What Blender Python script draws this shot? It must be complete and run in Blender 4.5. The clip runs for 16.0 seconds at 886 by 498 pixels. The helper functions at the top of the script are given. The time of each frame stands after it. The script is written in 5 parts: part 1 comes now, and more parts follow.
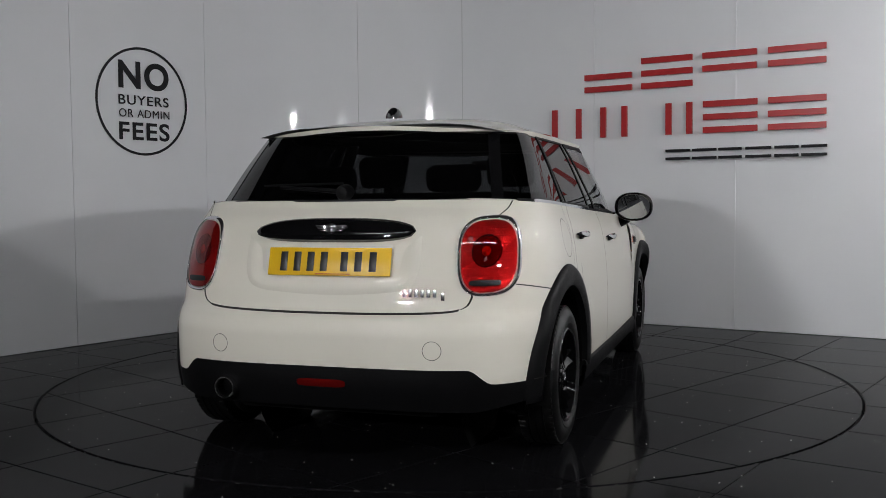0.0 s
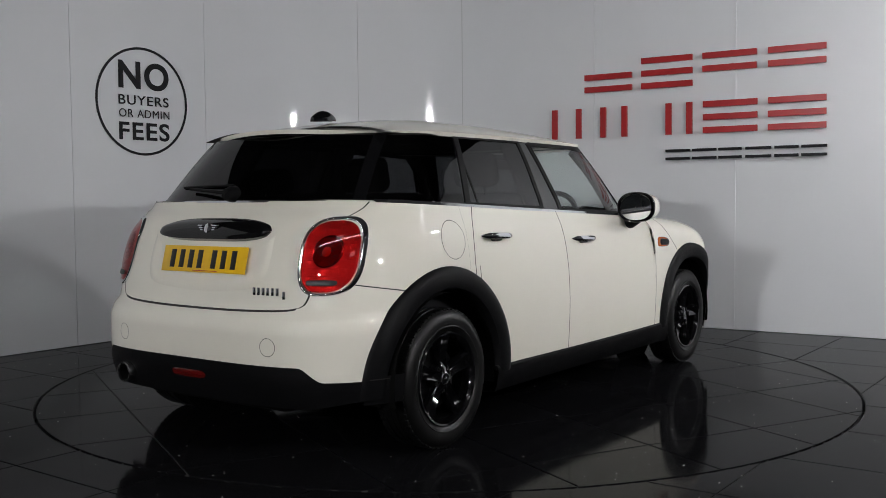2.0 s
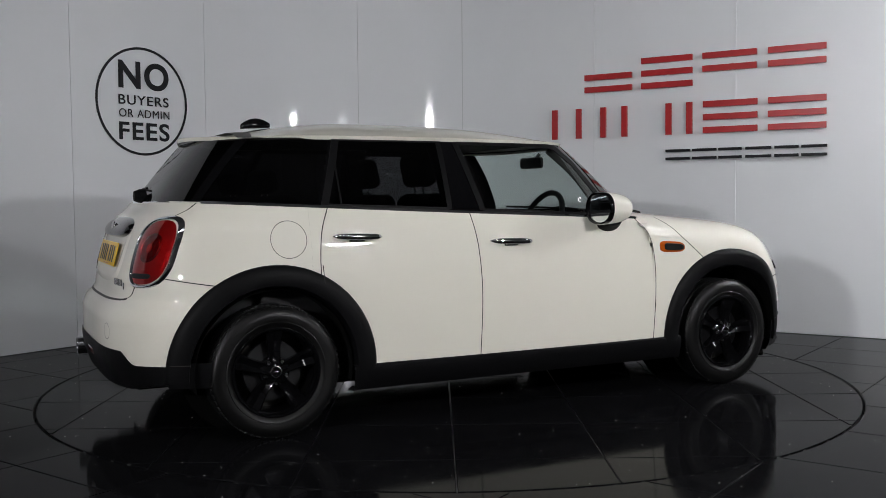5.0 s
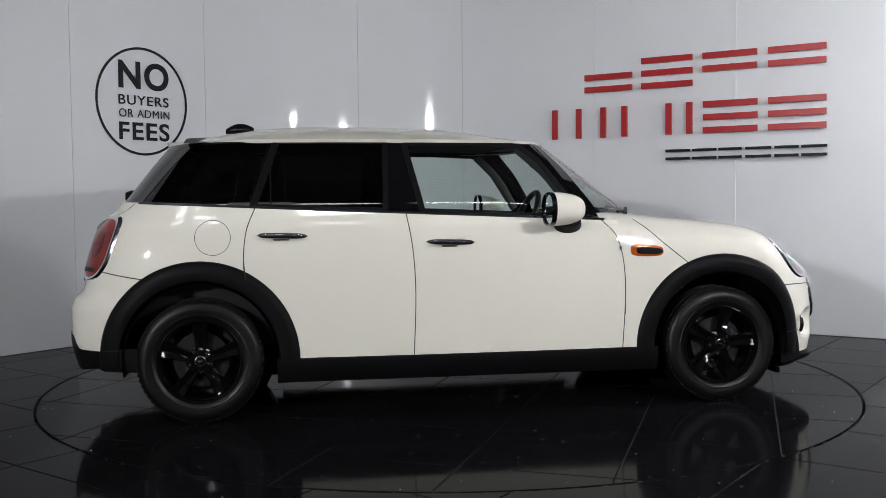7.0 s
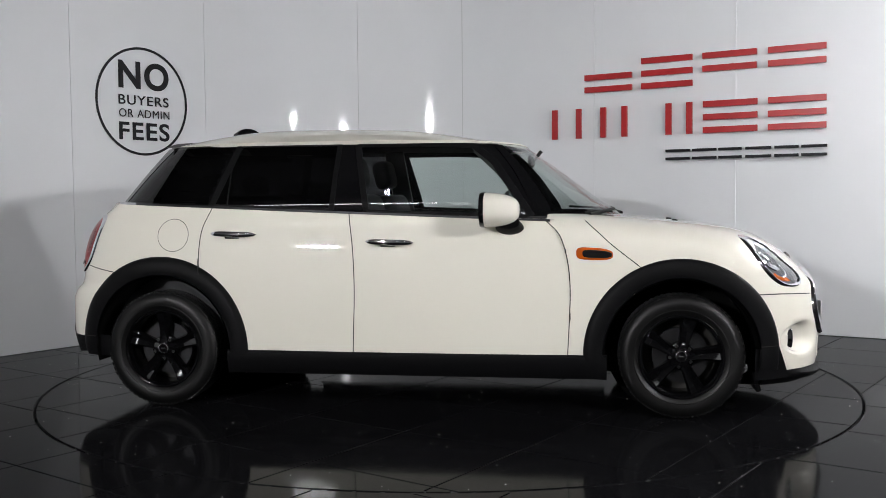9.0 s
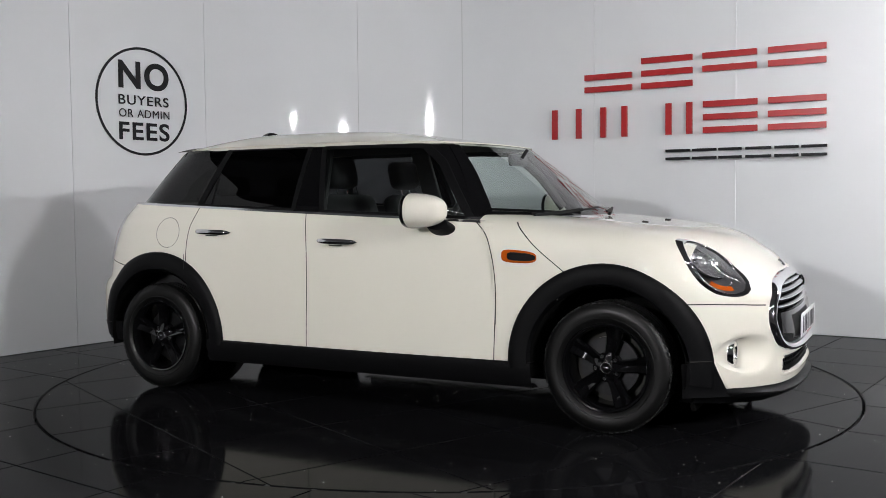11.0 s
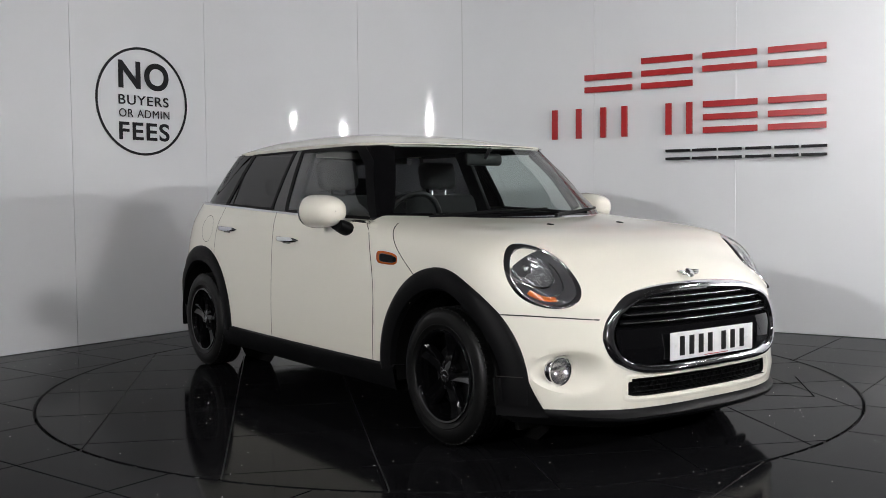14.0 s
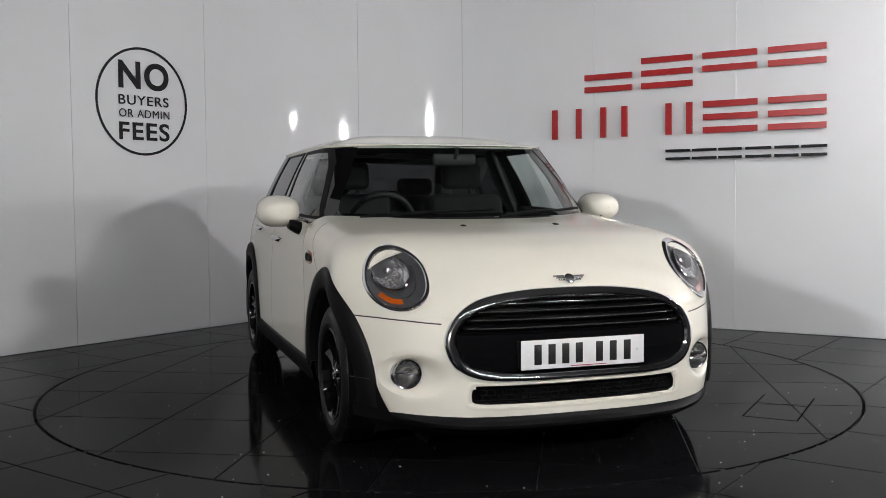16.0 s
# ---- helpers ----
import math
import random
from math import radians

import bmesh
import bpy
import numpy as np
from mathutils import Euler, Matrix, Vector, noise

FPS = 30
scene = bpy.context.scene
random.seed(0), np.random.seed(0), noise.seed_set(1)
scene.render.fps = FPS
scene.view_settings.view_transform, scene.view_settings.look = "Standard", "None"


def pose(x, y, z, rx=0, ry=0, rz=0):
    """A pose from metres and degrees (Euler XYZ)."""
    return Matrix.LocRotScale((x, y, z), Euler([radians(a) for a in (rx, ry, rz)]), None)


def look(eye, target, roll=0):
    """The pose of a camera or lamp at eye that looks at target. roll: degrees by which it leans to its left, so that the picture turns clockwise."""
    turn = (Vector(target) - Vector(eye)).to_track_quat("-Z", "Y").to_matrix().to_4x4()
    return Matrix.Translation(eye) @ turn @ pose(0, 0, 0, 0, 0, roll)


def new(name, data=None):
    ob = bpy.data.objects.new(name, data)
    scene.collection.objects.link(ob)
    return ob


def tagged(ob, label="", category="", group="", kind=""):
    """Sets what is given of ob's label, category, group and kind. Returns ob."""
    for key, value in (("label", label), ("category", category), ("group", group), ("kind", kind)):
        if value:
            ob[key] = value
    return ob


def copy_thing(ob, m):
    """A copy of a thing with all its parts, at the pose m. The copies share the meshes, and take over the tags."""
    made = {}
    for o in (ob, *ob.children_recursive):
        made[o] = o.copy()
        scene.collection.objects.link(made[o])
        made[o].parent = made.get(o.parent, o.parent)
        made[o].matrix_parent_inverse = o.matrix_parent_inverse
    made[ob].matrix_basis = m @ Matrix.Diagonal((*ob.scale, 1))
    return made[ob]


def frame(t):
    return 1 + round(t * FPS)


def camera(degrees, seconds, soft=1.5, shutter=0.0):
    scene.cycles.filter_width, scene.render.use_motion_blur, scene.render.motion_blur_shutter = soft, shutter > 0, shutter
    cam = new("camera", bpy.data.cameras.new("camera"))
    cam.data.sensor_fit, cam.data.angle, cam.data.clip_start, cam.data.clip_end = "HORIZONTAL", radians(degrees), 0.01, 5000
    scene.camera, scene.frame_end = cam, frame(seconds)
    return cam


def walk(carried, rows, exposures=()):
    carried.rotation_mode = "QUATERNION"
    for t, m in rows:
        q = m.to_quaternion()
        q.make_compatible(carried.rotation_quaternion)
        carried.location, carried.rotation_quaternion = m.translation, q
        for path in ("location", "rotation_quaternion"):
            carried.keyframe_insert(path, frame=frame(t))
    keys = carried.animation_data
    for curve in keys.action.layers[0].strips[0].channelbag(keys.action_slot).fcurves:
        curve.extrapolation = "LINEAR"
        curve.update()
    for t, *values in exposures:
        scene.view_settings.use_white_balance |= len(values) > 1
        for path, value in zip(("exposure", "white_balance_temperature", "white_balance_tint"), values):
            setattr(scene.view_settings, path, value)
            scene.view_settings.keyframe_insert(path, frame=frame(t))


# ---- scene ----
# ---- camera: it stands still on its tripod ----
cam = camera(49.355, 16.0, soft=0.9)
EYE = Vector((0.0, -5.594, 1.035))
YAW, PITCH = radians(-0.245), radians(-2.925)
AIM = EYE + Vector((math.sin(YAW) * math.cos(PITCH), math.cos(YAW) * math.cos(PITCH), math.sin(PITCH)))
STAND = look(EYE, AIM, -0.531)
walk(cam, [(0, STAND), (16, STAND)], exposures=[(0, -0.66, 6400, 10), (3.5, -0.55, 6400, 10), (6.5, -0.32, 6250, 10), (8, -0.04, 6350, 10), (12.5, 0.03, 6450, 10), (16, -0.11, 6550, 10)])

# ---- light: a dark hall, lit by strip lights under the ceiling ----
world = bpy.data.worlds.new("hall_air")
scene.world = world
world.use_nodes = True
world.node_tree.nodes["Background"].inputs[0].default_value = (0.9, 0.95, 1.0, 1)
world.node_tree.nodes["Background"].inputs[1].default_value = 0.02
TUBE_POWER = 22.0
HIGH_TUBE_POWER = 30.0
PANEL_POWER = 1.4
FLOOD_POWER = 1200.0


def turn(t):
    """Heading of the turntable in degrees."""
    return 71.792 - 8.964 * t + 0.00528 * (t - 8) ** 2


# ---- materials ----
def mat(name, color, rough=0.5, metal=0.0, coat=0.0, spec=0.5, noise_scale=0.0, vary=0.0, rough_vary=0.0, bump=0.0,
        bump_scale=0.0, glass=0.0, ior=1.45, emit=None, strength=0.0, coat_rough=0.03):
    m = bpy.data.materials.new(name)
    m.use_nodes = True
    nt = m.node_tree
    b = nt.nodes["Principled BSDF"]
    b.inputs["Base Color"].default_value = (*color, 1)
    b.inputs["Roughness"].default_value = rough
    b.inputs["Metallic"].default_value = metal
    b.inputs["Coat Weight"].default_value = coat
    b.inputs["Coat Roughness"].default_value = coat_rough
    b.inputs["Specular IOR Level"].default_value = spec
    b.inputs["IOR"].default_value = ior
    b.inputs["Transmission Weight"].default_value = glass
    if emit:
        b.inputs["Emission Color"].default_value = (*emit, 1)
        b.inputs["Emission Strength"].default_value = strength
    tc = nt.nodes.new("ShaderNodeTexCoord")
    if vary or rough_vary:
        fine, coarse, mix = nt.nodes.new("ShaderNodeTexNoise"), nt.nodes.new("ShaderNodeTexNoise"), nt.nodes.new("ShaderNodeMath")
        fine.inputs["Scale"].default_value, coarse.inputs["Scale"].default_value = noise_scale, noise_scale * 0.13
        fine.inputs["Detail"].default_value = 6
        for n in (fine, coarse):
            nt.links.new(tc.outputs["Object"], n.inputs["Vector"])
        mix.operation = "ADD"
        nt.links.new(fine.outputs["Fac"], mix.inputs[0])
        nt.links.new(coarse.outputs["Fac"], mix.inputs[1])
        if vary:
            r = nt.nodes.new("ShaderNodeMapRange")
            r.inputs["From Min"].default_value, r.inputs["From Max"].default_value = 0.6, 1.4
            r.inputs["To Min"].default_value, r.inputs["To Max"].default_value = 1 - vary, 1 + vary
            nt.links.new(mix.outputs[0], r.inputs["Value"])
            mul = nt.nodes.new("ShaderNodeMix")
            mul.data_type, mul.blend_type = "RGBA", "MULTIPLY"
            mul.inputs["Factor"].default_value = 1
            mul.inputs[6].default_value = (*color, 1)
            nt.links.new(r.outputs[0], mul.inputs[7])
            nt.links.new(mul.outputs[2], b.inputs["Base Color"])
        if rough_vary:
            r = nt.nodes.new("ShaderNodeMapRange")
            r.inputs["From Min"].default_value, r.inputs["From Max"].default_value = 0.6, 1.4
            r.inputs["To Min"].default_value, r.inputs["To Max"].default_value = max(0, rough - rough_vary), rough + rough_vary
            nt.links.new(mix.outputs[0], r.inputs["Value"])
            nt.links.new(r.outputs[0], b.inputs["Roughness"])
    if bump:
        n, bp = nt.nodes.new("ShaderNodeTexNoise"), nt.nodes.new("ShaderNodeBump")
        n.inputs["Scale"].default_value, n.inputs["Detail"].default_value = bump_scale, 5
        bp.inputs["Strength"].default_value = bump
        bp.inputs["Distance"].default_value = 0.01
        nt.links.new(tc.outputs["Object"], n.inputs["Vector"])
        nt.links.new(n.outputs["Fac"], bp.inputs["Height"])
        nt.links.new(bp.outputs[0], b.inputs["Normal"])
    return m


M_WALL = mat("gloss_white_panel", (0.685, 0.695, 0.715), 0.06, spec=0.5, noise_scale=3, vary=0.02, rough_vary=0.02, bump=0.006, bump_scale=1.6)
M_SEAM = mat("panel_joint", (0.50, 0.51, 0.52), 0.45, noise_scale=20, vary=0.05)
M_TILE = mat("black_tile", (0.0062, 0.0062, 0.0070), 0.085, spec=0.5, ior=1.082, noise_scale=9, vary=0.25, rough_vary=0.04, bump=0.012, bump_scale=5)
M_JOINT = mat("floor_joint", (0.020, 0.020, 0.020), 0.6, noise_scale=30, vary=0.2)
M_GAP = mat("turntable_gap", (0.004, 0.004, 0.004), 0.95, spec=0.0)
M_DUST = mat("dust_speck", (0.75, 0.75, 0.72), 0.8)
M_RED = mat("red_letter", (0.36, 0.016, 0.018), 0.28, coat=0.3, noise_scale=8, vary=0.05)
M_INK = mat("black_letter", (0.006, 0.0065, 0.008), 0.40, spec=0.2, noise_scale=8, vary=0.1)
M_HALL = mat("hall_plaster", (0.075, 0.075, 0.080), 0.8, noise_scale=4, vary=0.1)
M_CEIL = mat("hall_ceiling", (0.035, 0.035, 0.037), 0.85, noise_scale=4, vary=0.1)
M_TUBE = mat("light_tube", (0.9, 0.9, 0.9), 0.4, emit=(1.0, 0.985, 0.985), strength=TUBE_POWER)
M_HIGHTUBE = mat("long_light_tube", (0.9, 0.9, 0.9), 0.4, emit=(1.0, 0.985, 0.975), strength=HIGH_TUBE_POWER)
M_DIMPANEL = mat("dim_light_panel", (0.9, 0.9, 0.9), 0.4, emit=(0.96, 0.985, 1.0), strength=PANEL_POWER)
M_FLOOD = mat("flood_diffuser", (0.9, 0.9, 0.9), 0.5, emit=(1.0, 0.985, 0.985), strength=FLOOD_POWER)
M_HOUSING = mat("light_housing", (0.7, 0.7, 0.7), 0.4)
M_PAINT = mat("cream_white_paint", (0.765, 0.738, 0.650), 0.46, coat=1.0, spec=0.3, noise_scale=7, vary=0.006, coat_rough=0.018)
M_CLAD = mat("black_grained_plastic", (0.004, 0.004, 0.0045), 0.50, spec=0.12, noise_scale=90, vary=0.2, bump=0.08, bump_scale=420, rough_vary=0.06)
M_GLOSSBLACK = mat("piano_black", (0.0035, 0.0035, 0.004), 0.05, coat=0.3)
M_RUBBER = mat("tyre_rubber", (0.0038, 0.0038, 0.0038), 0.42, spec=0.3, noise_scale=40, vary=0.25, bump=0.05, bump_scale=200, rough_vary=0.08)
M_RIM = mat("gloss_black_alloy", (0.0028, 0.0028, 0.0032), 0.06, coat=0.5, bump=0.05, bump_scale=28)
M_CHROME = mat("chrome", (0.82, 0.82, 0.84), 0.09, metal=1.0)
M_SILVER = mat("satin_metal", (0.55, 0.55, 0.56), 0.25, metal=1.0)
M_LAMPGREY = mat("lamp_bowl_grey", (0.070, 0.070, 0.074), 0.30, metal=0.2)
M_REFLECT = mat("lamp_reflector", (0.95, 0.95, 0.97), 0.14, metal=0.9)
M_LAMPSILVER = mat("lamp_inner_silver", (0.70, 0.70, 0.71), 0.34, metal=0.8, bump=0.5, bump_scale=90)
M_DARKMETAL = mat("brake_iron", (0.035, 0.035, 0.037), 0.4, metal=0.9, noise_scale=30, vary=0.2)
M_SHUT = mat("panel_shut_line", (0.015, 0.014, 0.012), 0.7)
M_REDDARK = mat("dark_red_reflector", (0.10, 0.003, 0.003), 0.15, coat=1.0)
M_WELL = mat("wheel_well_liner", (0.003, 0.003, 0.003), 0.9, spec=0.1)
M_AMBER = mat("amber_lens", (0.45, 0.085, 0.006), 0.08, coat=1.0)
M_YELLOW = mat("yellow_plate", (0.78, 0.47, 0.010), 0.35, coat=0.4, noise_scale=30, vary=0.03)
M_PLATE = mat("white_plate", (0.72, 0.72, 0.73), 0.35, coat=0.4, noise_scale=30, vary=0.03)
M_BAR = mat("plate_black", (0.012, 0.012, 0.013), 0.4)
M_SEAT = mat("charcoal_seat_cloth", (0.008, 0.008, 0.009), 0.85, noise_scale=120, vary=0.25, bump=0.15, bump_scale=400)
M_DASH = mat("dark_dashboard", (0.008, 0.008, 0.009), 0.5, noise_scale=60, vary=0.2)
M_LINER = mat("grey_headliner", (0.065, 0.062, 0.060), 0.9, noise_scale=60, vary=0.06)
M_MIRROR = mat("mirror_glass", (0.85, 0.87, 0.9), 0.02, metal=1.0)


def glass_mat(name, tint, mixing, sides=2):
    """Thin pane: clear or tinted see-through with a mirror coat."""
    m = bpy.data.materials.new(name)
    m.use_nodes = True
    nt = m.node_tree
    nt.nodes.remove(nt.nodes["Principled BSDF"])
    out = nt.nodes["Material Output"]
    see, gloss, mix, facing, power, scale = (nt.nodes.new("ShaderNode" + k) for k in ("BsdfTransparent", "BsdfGlossy", "MixShader", "LayerWeight", "Math", "Math"))
    see.inputs[0].default_value = (*tint, 1)
    gloss.inputs["Color"].default_value = (1, 1, 1, 1)
    gloss.inputs["Roughness"].default_value = 0.015
    facing.inputs["Blend"].default_value = 0.5
    power.operation, scale.operation = "POWER", "MULTIPLY_ADD"
    power.inputs[1].default_value = 4.6
    f0 = sides * ((mixing - 1) / (mixing + 1)) ** 2  # a dark pane hides the mirror of its inner face
    scale.inputs[1].default_value, scale.inputs[2].default_value = (0.9 if sides == 2 else 0.7) - f0, f0
    nt.links.new(facing.outputs["Facing"], power.inputs[0])
    nt.links.new(power.outputs[0], scale.inputs[0])
    nt.links.new(scale.outputs[0], mix.inputs[0])
    nt.links.new(see.outputs[0], mix.inputs[1])
    nt.links.new(gloss.outputs[0], mix.inputs[2])
    nt.links.new(mix.outputs[0], out.inputs["Surface"])
    return m


M_CLEAR = glass_mat("clear_glass", (0.80, 0.86, 0.84), 1.52)
M_TINT = glass_mat("privacy_glass", (0.05, 0.05, 0.054), 1.50, 1)
M_REDLENS = glass_mat("red_lens", (0.56, 0.009, 0.009), 1.45)
M_LENS = glass_mat("lamp_lens", (0.93, 0.94, 0.95), 1.45)


# ---- building tools ----
def add_mesh(name, verts, faces, material, parent=None, smooth=True, label="", loc=(0, 0, 0), normals=None):
    me = bpy.data.meshes.new(name)
    me.from_pydata([tuple(v) for v in verts], [], faces)
    me.materials.append(material)
    if smooth:
        me.polygons.foreach_set("use_smooth", [True] * len(me.polygons))
    me.update()
    if normals is not None:
        me.normals_split_custom_set_from_vertices([tuple(n) for n in normals])
    ob = new(name, me)
    ob.location = loc
    if parent is not None:
        ob.parent = parent
    if label:
        tagged(ob, label)
    return ob


def part(name, bm, material, parent=None, label="", smooth=False, loc=(0, 0, 0)):
    me = bpy.data.meshes.new(name)
    bmesh.ops.recalc_face_normals(bm, faces=bm.faces)
    bm.to_mesh(me)
    bm.free()
    me.materials.append(material)
    if smooth:
        me.polygons.foreach_set("use_smooth", [True] * len(me.polygons))
        me.set_sharp_from_angle(angle=radians(38))
    ob = new(name, me)
    ob.location = loc
    if parent is not None:
        ob.parent = parent
    if label:
        tagged(ob, label)
    return ob


def box(bm, cx, cy, cz, sx, sy, sz, bevel=0.0, m=None, segs=2):
    g = bmesh.ops.create_cube(bm, size=1.0)
    bmesh.ops.scale(bm, verts=g["verts"], vec=(sx, sy, sz))
    if bevel:
        es = list({e for v in g["verts"] for e in v.link_edges})
        r = bmesh.ops.bevel(bm, geom=es, offset=bevel, segments=segs, affect="EDGES", profile=0.5)
        vs = list({v for f in r["faces"] for v in f.verts} | {v for v in g["verts"] if v.is_valid})
    else:
        vs = g["verts"]
    vs = [v for v in vs if v.is_valid]
    bmesh.ops.transform(bm, verts=vs, matrix=Matrix.Translation((cx, cy, cz)) @ (m or Matrix()))
    return bm


def fresh():
    return bmesh.new()


def lathe(bm, profile, n=48, axis="Y", centre=(0, 0, 0), start=0.0, stop=2 * math.pi):
    """Turn (radius, along) points about an axis through centre."""
    closed = abs(stop - start - 2 * math.pi) < 1e-6
    steps = n if closed else n + 1
    rings = []
    for i in range(steps):
        a = start + (stop - start) * i / n
        ring = []
        for r, h in profile:
            c, s = r * math.cos(a), r * math.sin(a)
            p = {"X": (h, c, s), "Y": (c, h, s), "Z": (c, s, h)}[axis]
            ring.append(bm.verts.new((p[0] + centre[0], p[1] + centre[1], p[2] + centre[2])))
        rings.append(ring)
    for i in range(n):
        a, b = rings[i], rings[(i + 1) % steps]
        for j in range(len(profile) - 1):
            bm.faces.new((a[j], b[j], b[j + 1], a[j + 1]))
    return bm


def tube(bm, pts, radius, n=8, closed=False):
    """A round rod along points."""
    pts = [Vector(p) for p in pts]
    rings = []
    for i, p in enumerate(pts):
        a = pts[i - 1] if i or closed else p
        b = pts[(i + 1) % len(pts)] if i < len(pts) - 1 or closed else p
        d = (b - a).normalized()
        u = d.cross(Vector((0, 0, 1)))
        if u.length < 1e-3:
            u = d.cross(Vector((1, 0, 0)))
        u.normalize()
        w = d.cross(u)
        rad = radius(i / max(1, len(pts) - 1)) if callable(radius) else radius
        rings.append([bm.verts.new(p + rad * (math.cos(2 * math.pi * k / n) * u + math.sin(2 * math.pi * k / n) * w)) for k in range(n)])
    for i in range(len(rings) if closed else len(rings) - 1):
        a, b = rings[i], rings[(i + 1) % len(rings)]
        for k in range(n):
            bm.faces.new((a[k], a[(k + 1) % n], b[(k + 1) % n], b[k]))
    if not closed:
        bm.faces.new(rings[0])
        bm.faces.new(rings[-1])
    return bm


def keyed(pairs):
    """A smooth curve through (t, value) pairs."""
    ts, vs = [p[0] for p in pairs], [p[1] for p in pairs]
    hs = [b - a for a, b in zip(ts, ts[1:])]
    ds = [(b - a) / h for a, b, h in zip(vs, vs[1:], hs)]
    ms = [ds[0]] + [0 if a * b <= 0 else 2 * a * b / (a + b) for a, b in zip(ds, ds[1:])] + [ds[-1]]

    def f(t):
        if t <= ts[0]:
            return vs[0]
        if t >= ts[-1]:
            return vs[-1]
        i = max(k for k in range(len(ts) - 1) if ts[k] <= t)
        h, u = hs[i], (t - ts[i]) / hs[i]
        return ((1 + 2 * u) * (1 - u) ** 2 * vs[i] + u * (1 - u) ** 2 * h * ms[i] + u * u * (3 - 2 * u) * vs[i + 1] + u * u * (u - 1) * h * ms[i + 1])
    return f


# ---- the booth: floor, turntable, curved panel wall ----
CORNER = Vector((-0.84, 3.80, 0))
LDIR, RDIR = Vector((0.6013, 0.7990, 0)), Vector((0.8506, -0.5258, 0))
BEND, REACH = 1.65, 1.51
WALL_H = 3.6
L_TAN, R_TAN = CORNER - REACH * LDIR, CORNER + REACH * RDIR
R_ZERO = Vector((1.673, 2.245, 0))
L_ZERO = Vector((-3.034, 0.878, 0))


def wall_point(s):
    """Plan of the wall's face by length, 0 where the left flat ends and the bend begins; and the way along it."""
    a0, a1 = math.atan2(LDIR.y, LDIR.x), math.atan2(RDIR.y, RDIR.x)
    arc = BEND * (a0 - a1)
    if s < 0:
        return L_TAN + s * LDIR, LDIR
    if s > arc:
        return R_TAN + (s - arc) * RDIR, RDIR
    a = a0 - s / BEND
    c = L_TAN + BEND * Vector((LDIR.y, -LDIR.x, 0))
    return c + BEND * Vector((-math.sin(a), math.cos(a), 0)), Vector((math.cos(a), math.sin(a), 0))


ARC = BEND * (math.atan2(LDIR.y, LDIR.x) - math.atan2(RDIR.y, RDIR.x))
L_S0 = (L_ZERO - L_TAN).dot(LDIR)
R_S0 = (R_ZERO - R_TAN).dot(RDIR) + ARC


def wall_slab(name, s0, s1, z0, z1, out, thick, material, parent, step=0.06):
    n = max(1, int((s1 - s0) / step))
    verts, faces = [], []
    for i in range(n + 1):
        p, d = wall_point(s0 + (s1 - s0) * i / n)
        inward = Vector((d.y, -d.x, 0))
        a, b = p + out * inward, p + (out - thick) * inward
        verts += [(a.x, a.y, z0), (a.x, a.y, z1), (b.x, b.y, z1), (b.x, b.y, z0)]
    for i in range(n):
        k = 4 * i
        for j in range(4):
            faces.append((k + j, k + (j + 1) % 4, k + 4 + (j + 1) % 4, k + 4 + j))
    faces += [(3, 2, 1, 0), (4 * n, 4 * n + 1, 4 * n + 2, 4 * n + 3)]
    ob = add_mesh(name, verts, faces, material, parent)
    ob.data.set_sharp_from_angle(angle=radians(30))
    return ob


def build_wall():
    wall = wall_slab("wall_booth", -6.0, 8.0, 0.0, WALL_H, -0.012, 0.10, M_SEAM, None)
    tagged(wall, "curved booth wall of glossy white sheet panels", "wall", kind="structure")
    seams = [L_S0 + 0.586 - 2.44, L_S0 + 0.586 - 1.22, L_S0 + 0.586, L_S0 + 1.79, 1.16, R_S0 - 1.765, R_S0 - 0.512, R_S0 + 0.657, R_S0 + 1.86, R_S0 + 3.08, R_S0 + 4.30]
    for a, b in zip(seams, seams[1:]):
        wall_slab("panel", a + 0.0015, b - 0.0015, 0.004, WALL_H, 0.0, 0.011, M_WALL, wall)
    # thin upright cover strips on the two plainest joints
    for s in (R_S0 - 0.512, R_S0 + 0.657):
        wall_slab("joint_strip", s - 0.006, s + 0.006, 0.004, WALL_H, 0.004, 0.006, M_WALL, wall)
    wall_slab("joint_strip", R_S0 - 1.765 - 0.004, R_S0 - 1.765 + 0.004, 0.004, WALL_H, 0.002, 0.004, M_SEAM, wall)
    return wall


RADIUS = 2.235
TILE = 0.6


def clip_poly(poly, inside, cut):
    out = []
    for a, b in zip(poly, poly[1:] + poly[:1]):
        ia, ib = inside(a), inside(b)
        if ia:
            out.append(a)
        if ia != ib:
            out.append(cut(a, b))
    return out


def tile_piece(name, poly, top, thick, parent):
    """A slab with the outline poly, its upper rim eased."""
    n = len(poly)
    c = (sum(p[0] for p in poly) / n, sum(p[1] for p in poly) / n)
    ins = []
    for p in poly:
        d = math.hypot(p[0] - c[0], p[1] - c[1]) or 1
        ins.append((p[0] - (p[0] - c[0]) / d * 0.003, p[1] - (p[1] - c[1]) / d * 0.003))
    verts = [(*p, top - thick) for p in poly] + [(*p, top - 0.0012) for p in poly] + [(*p, top) for p in ins]
    faces = [tuple(range(2 * n, 3 * n))]
    for k in range(2):
        for i in range(n):
            j = (i + 1) % n
            faces.append((k * n + i, k * n + j, (k + 1) * n + j, (k + 1) * n + i))
    return add_mesh(name, verts, faces, M_TILE, parent, smooth=False)


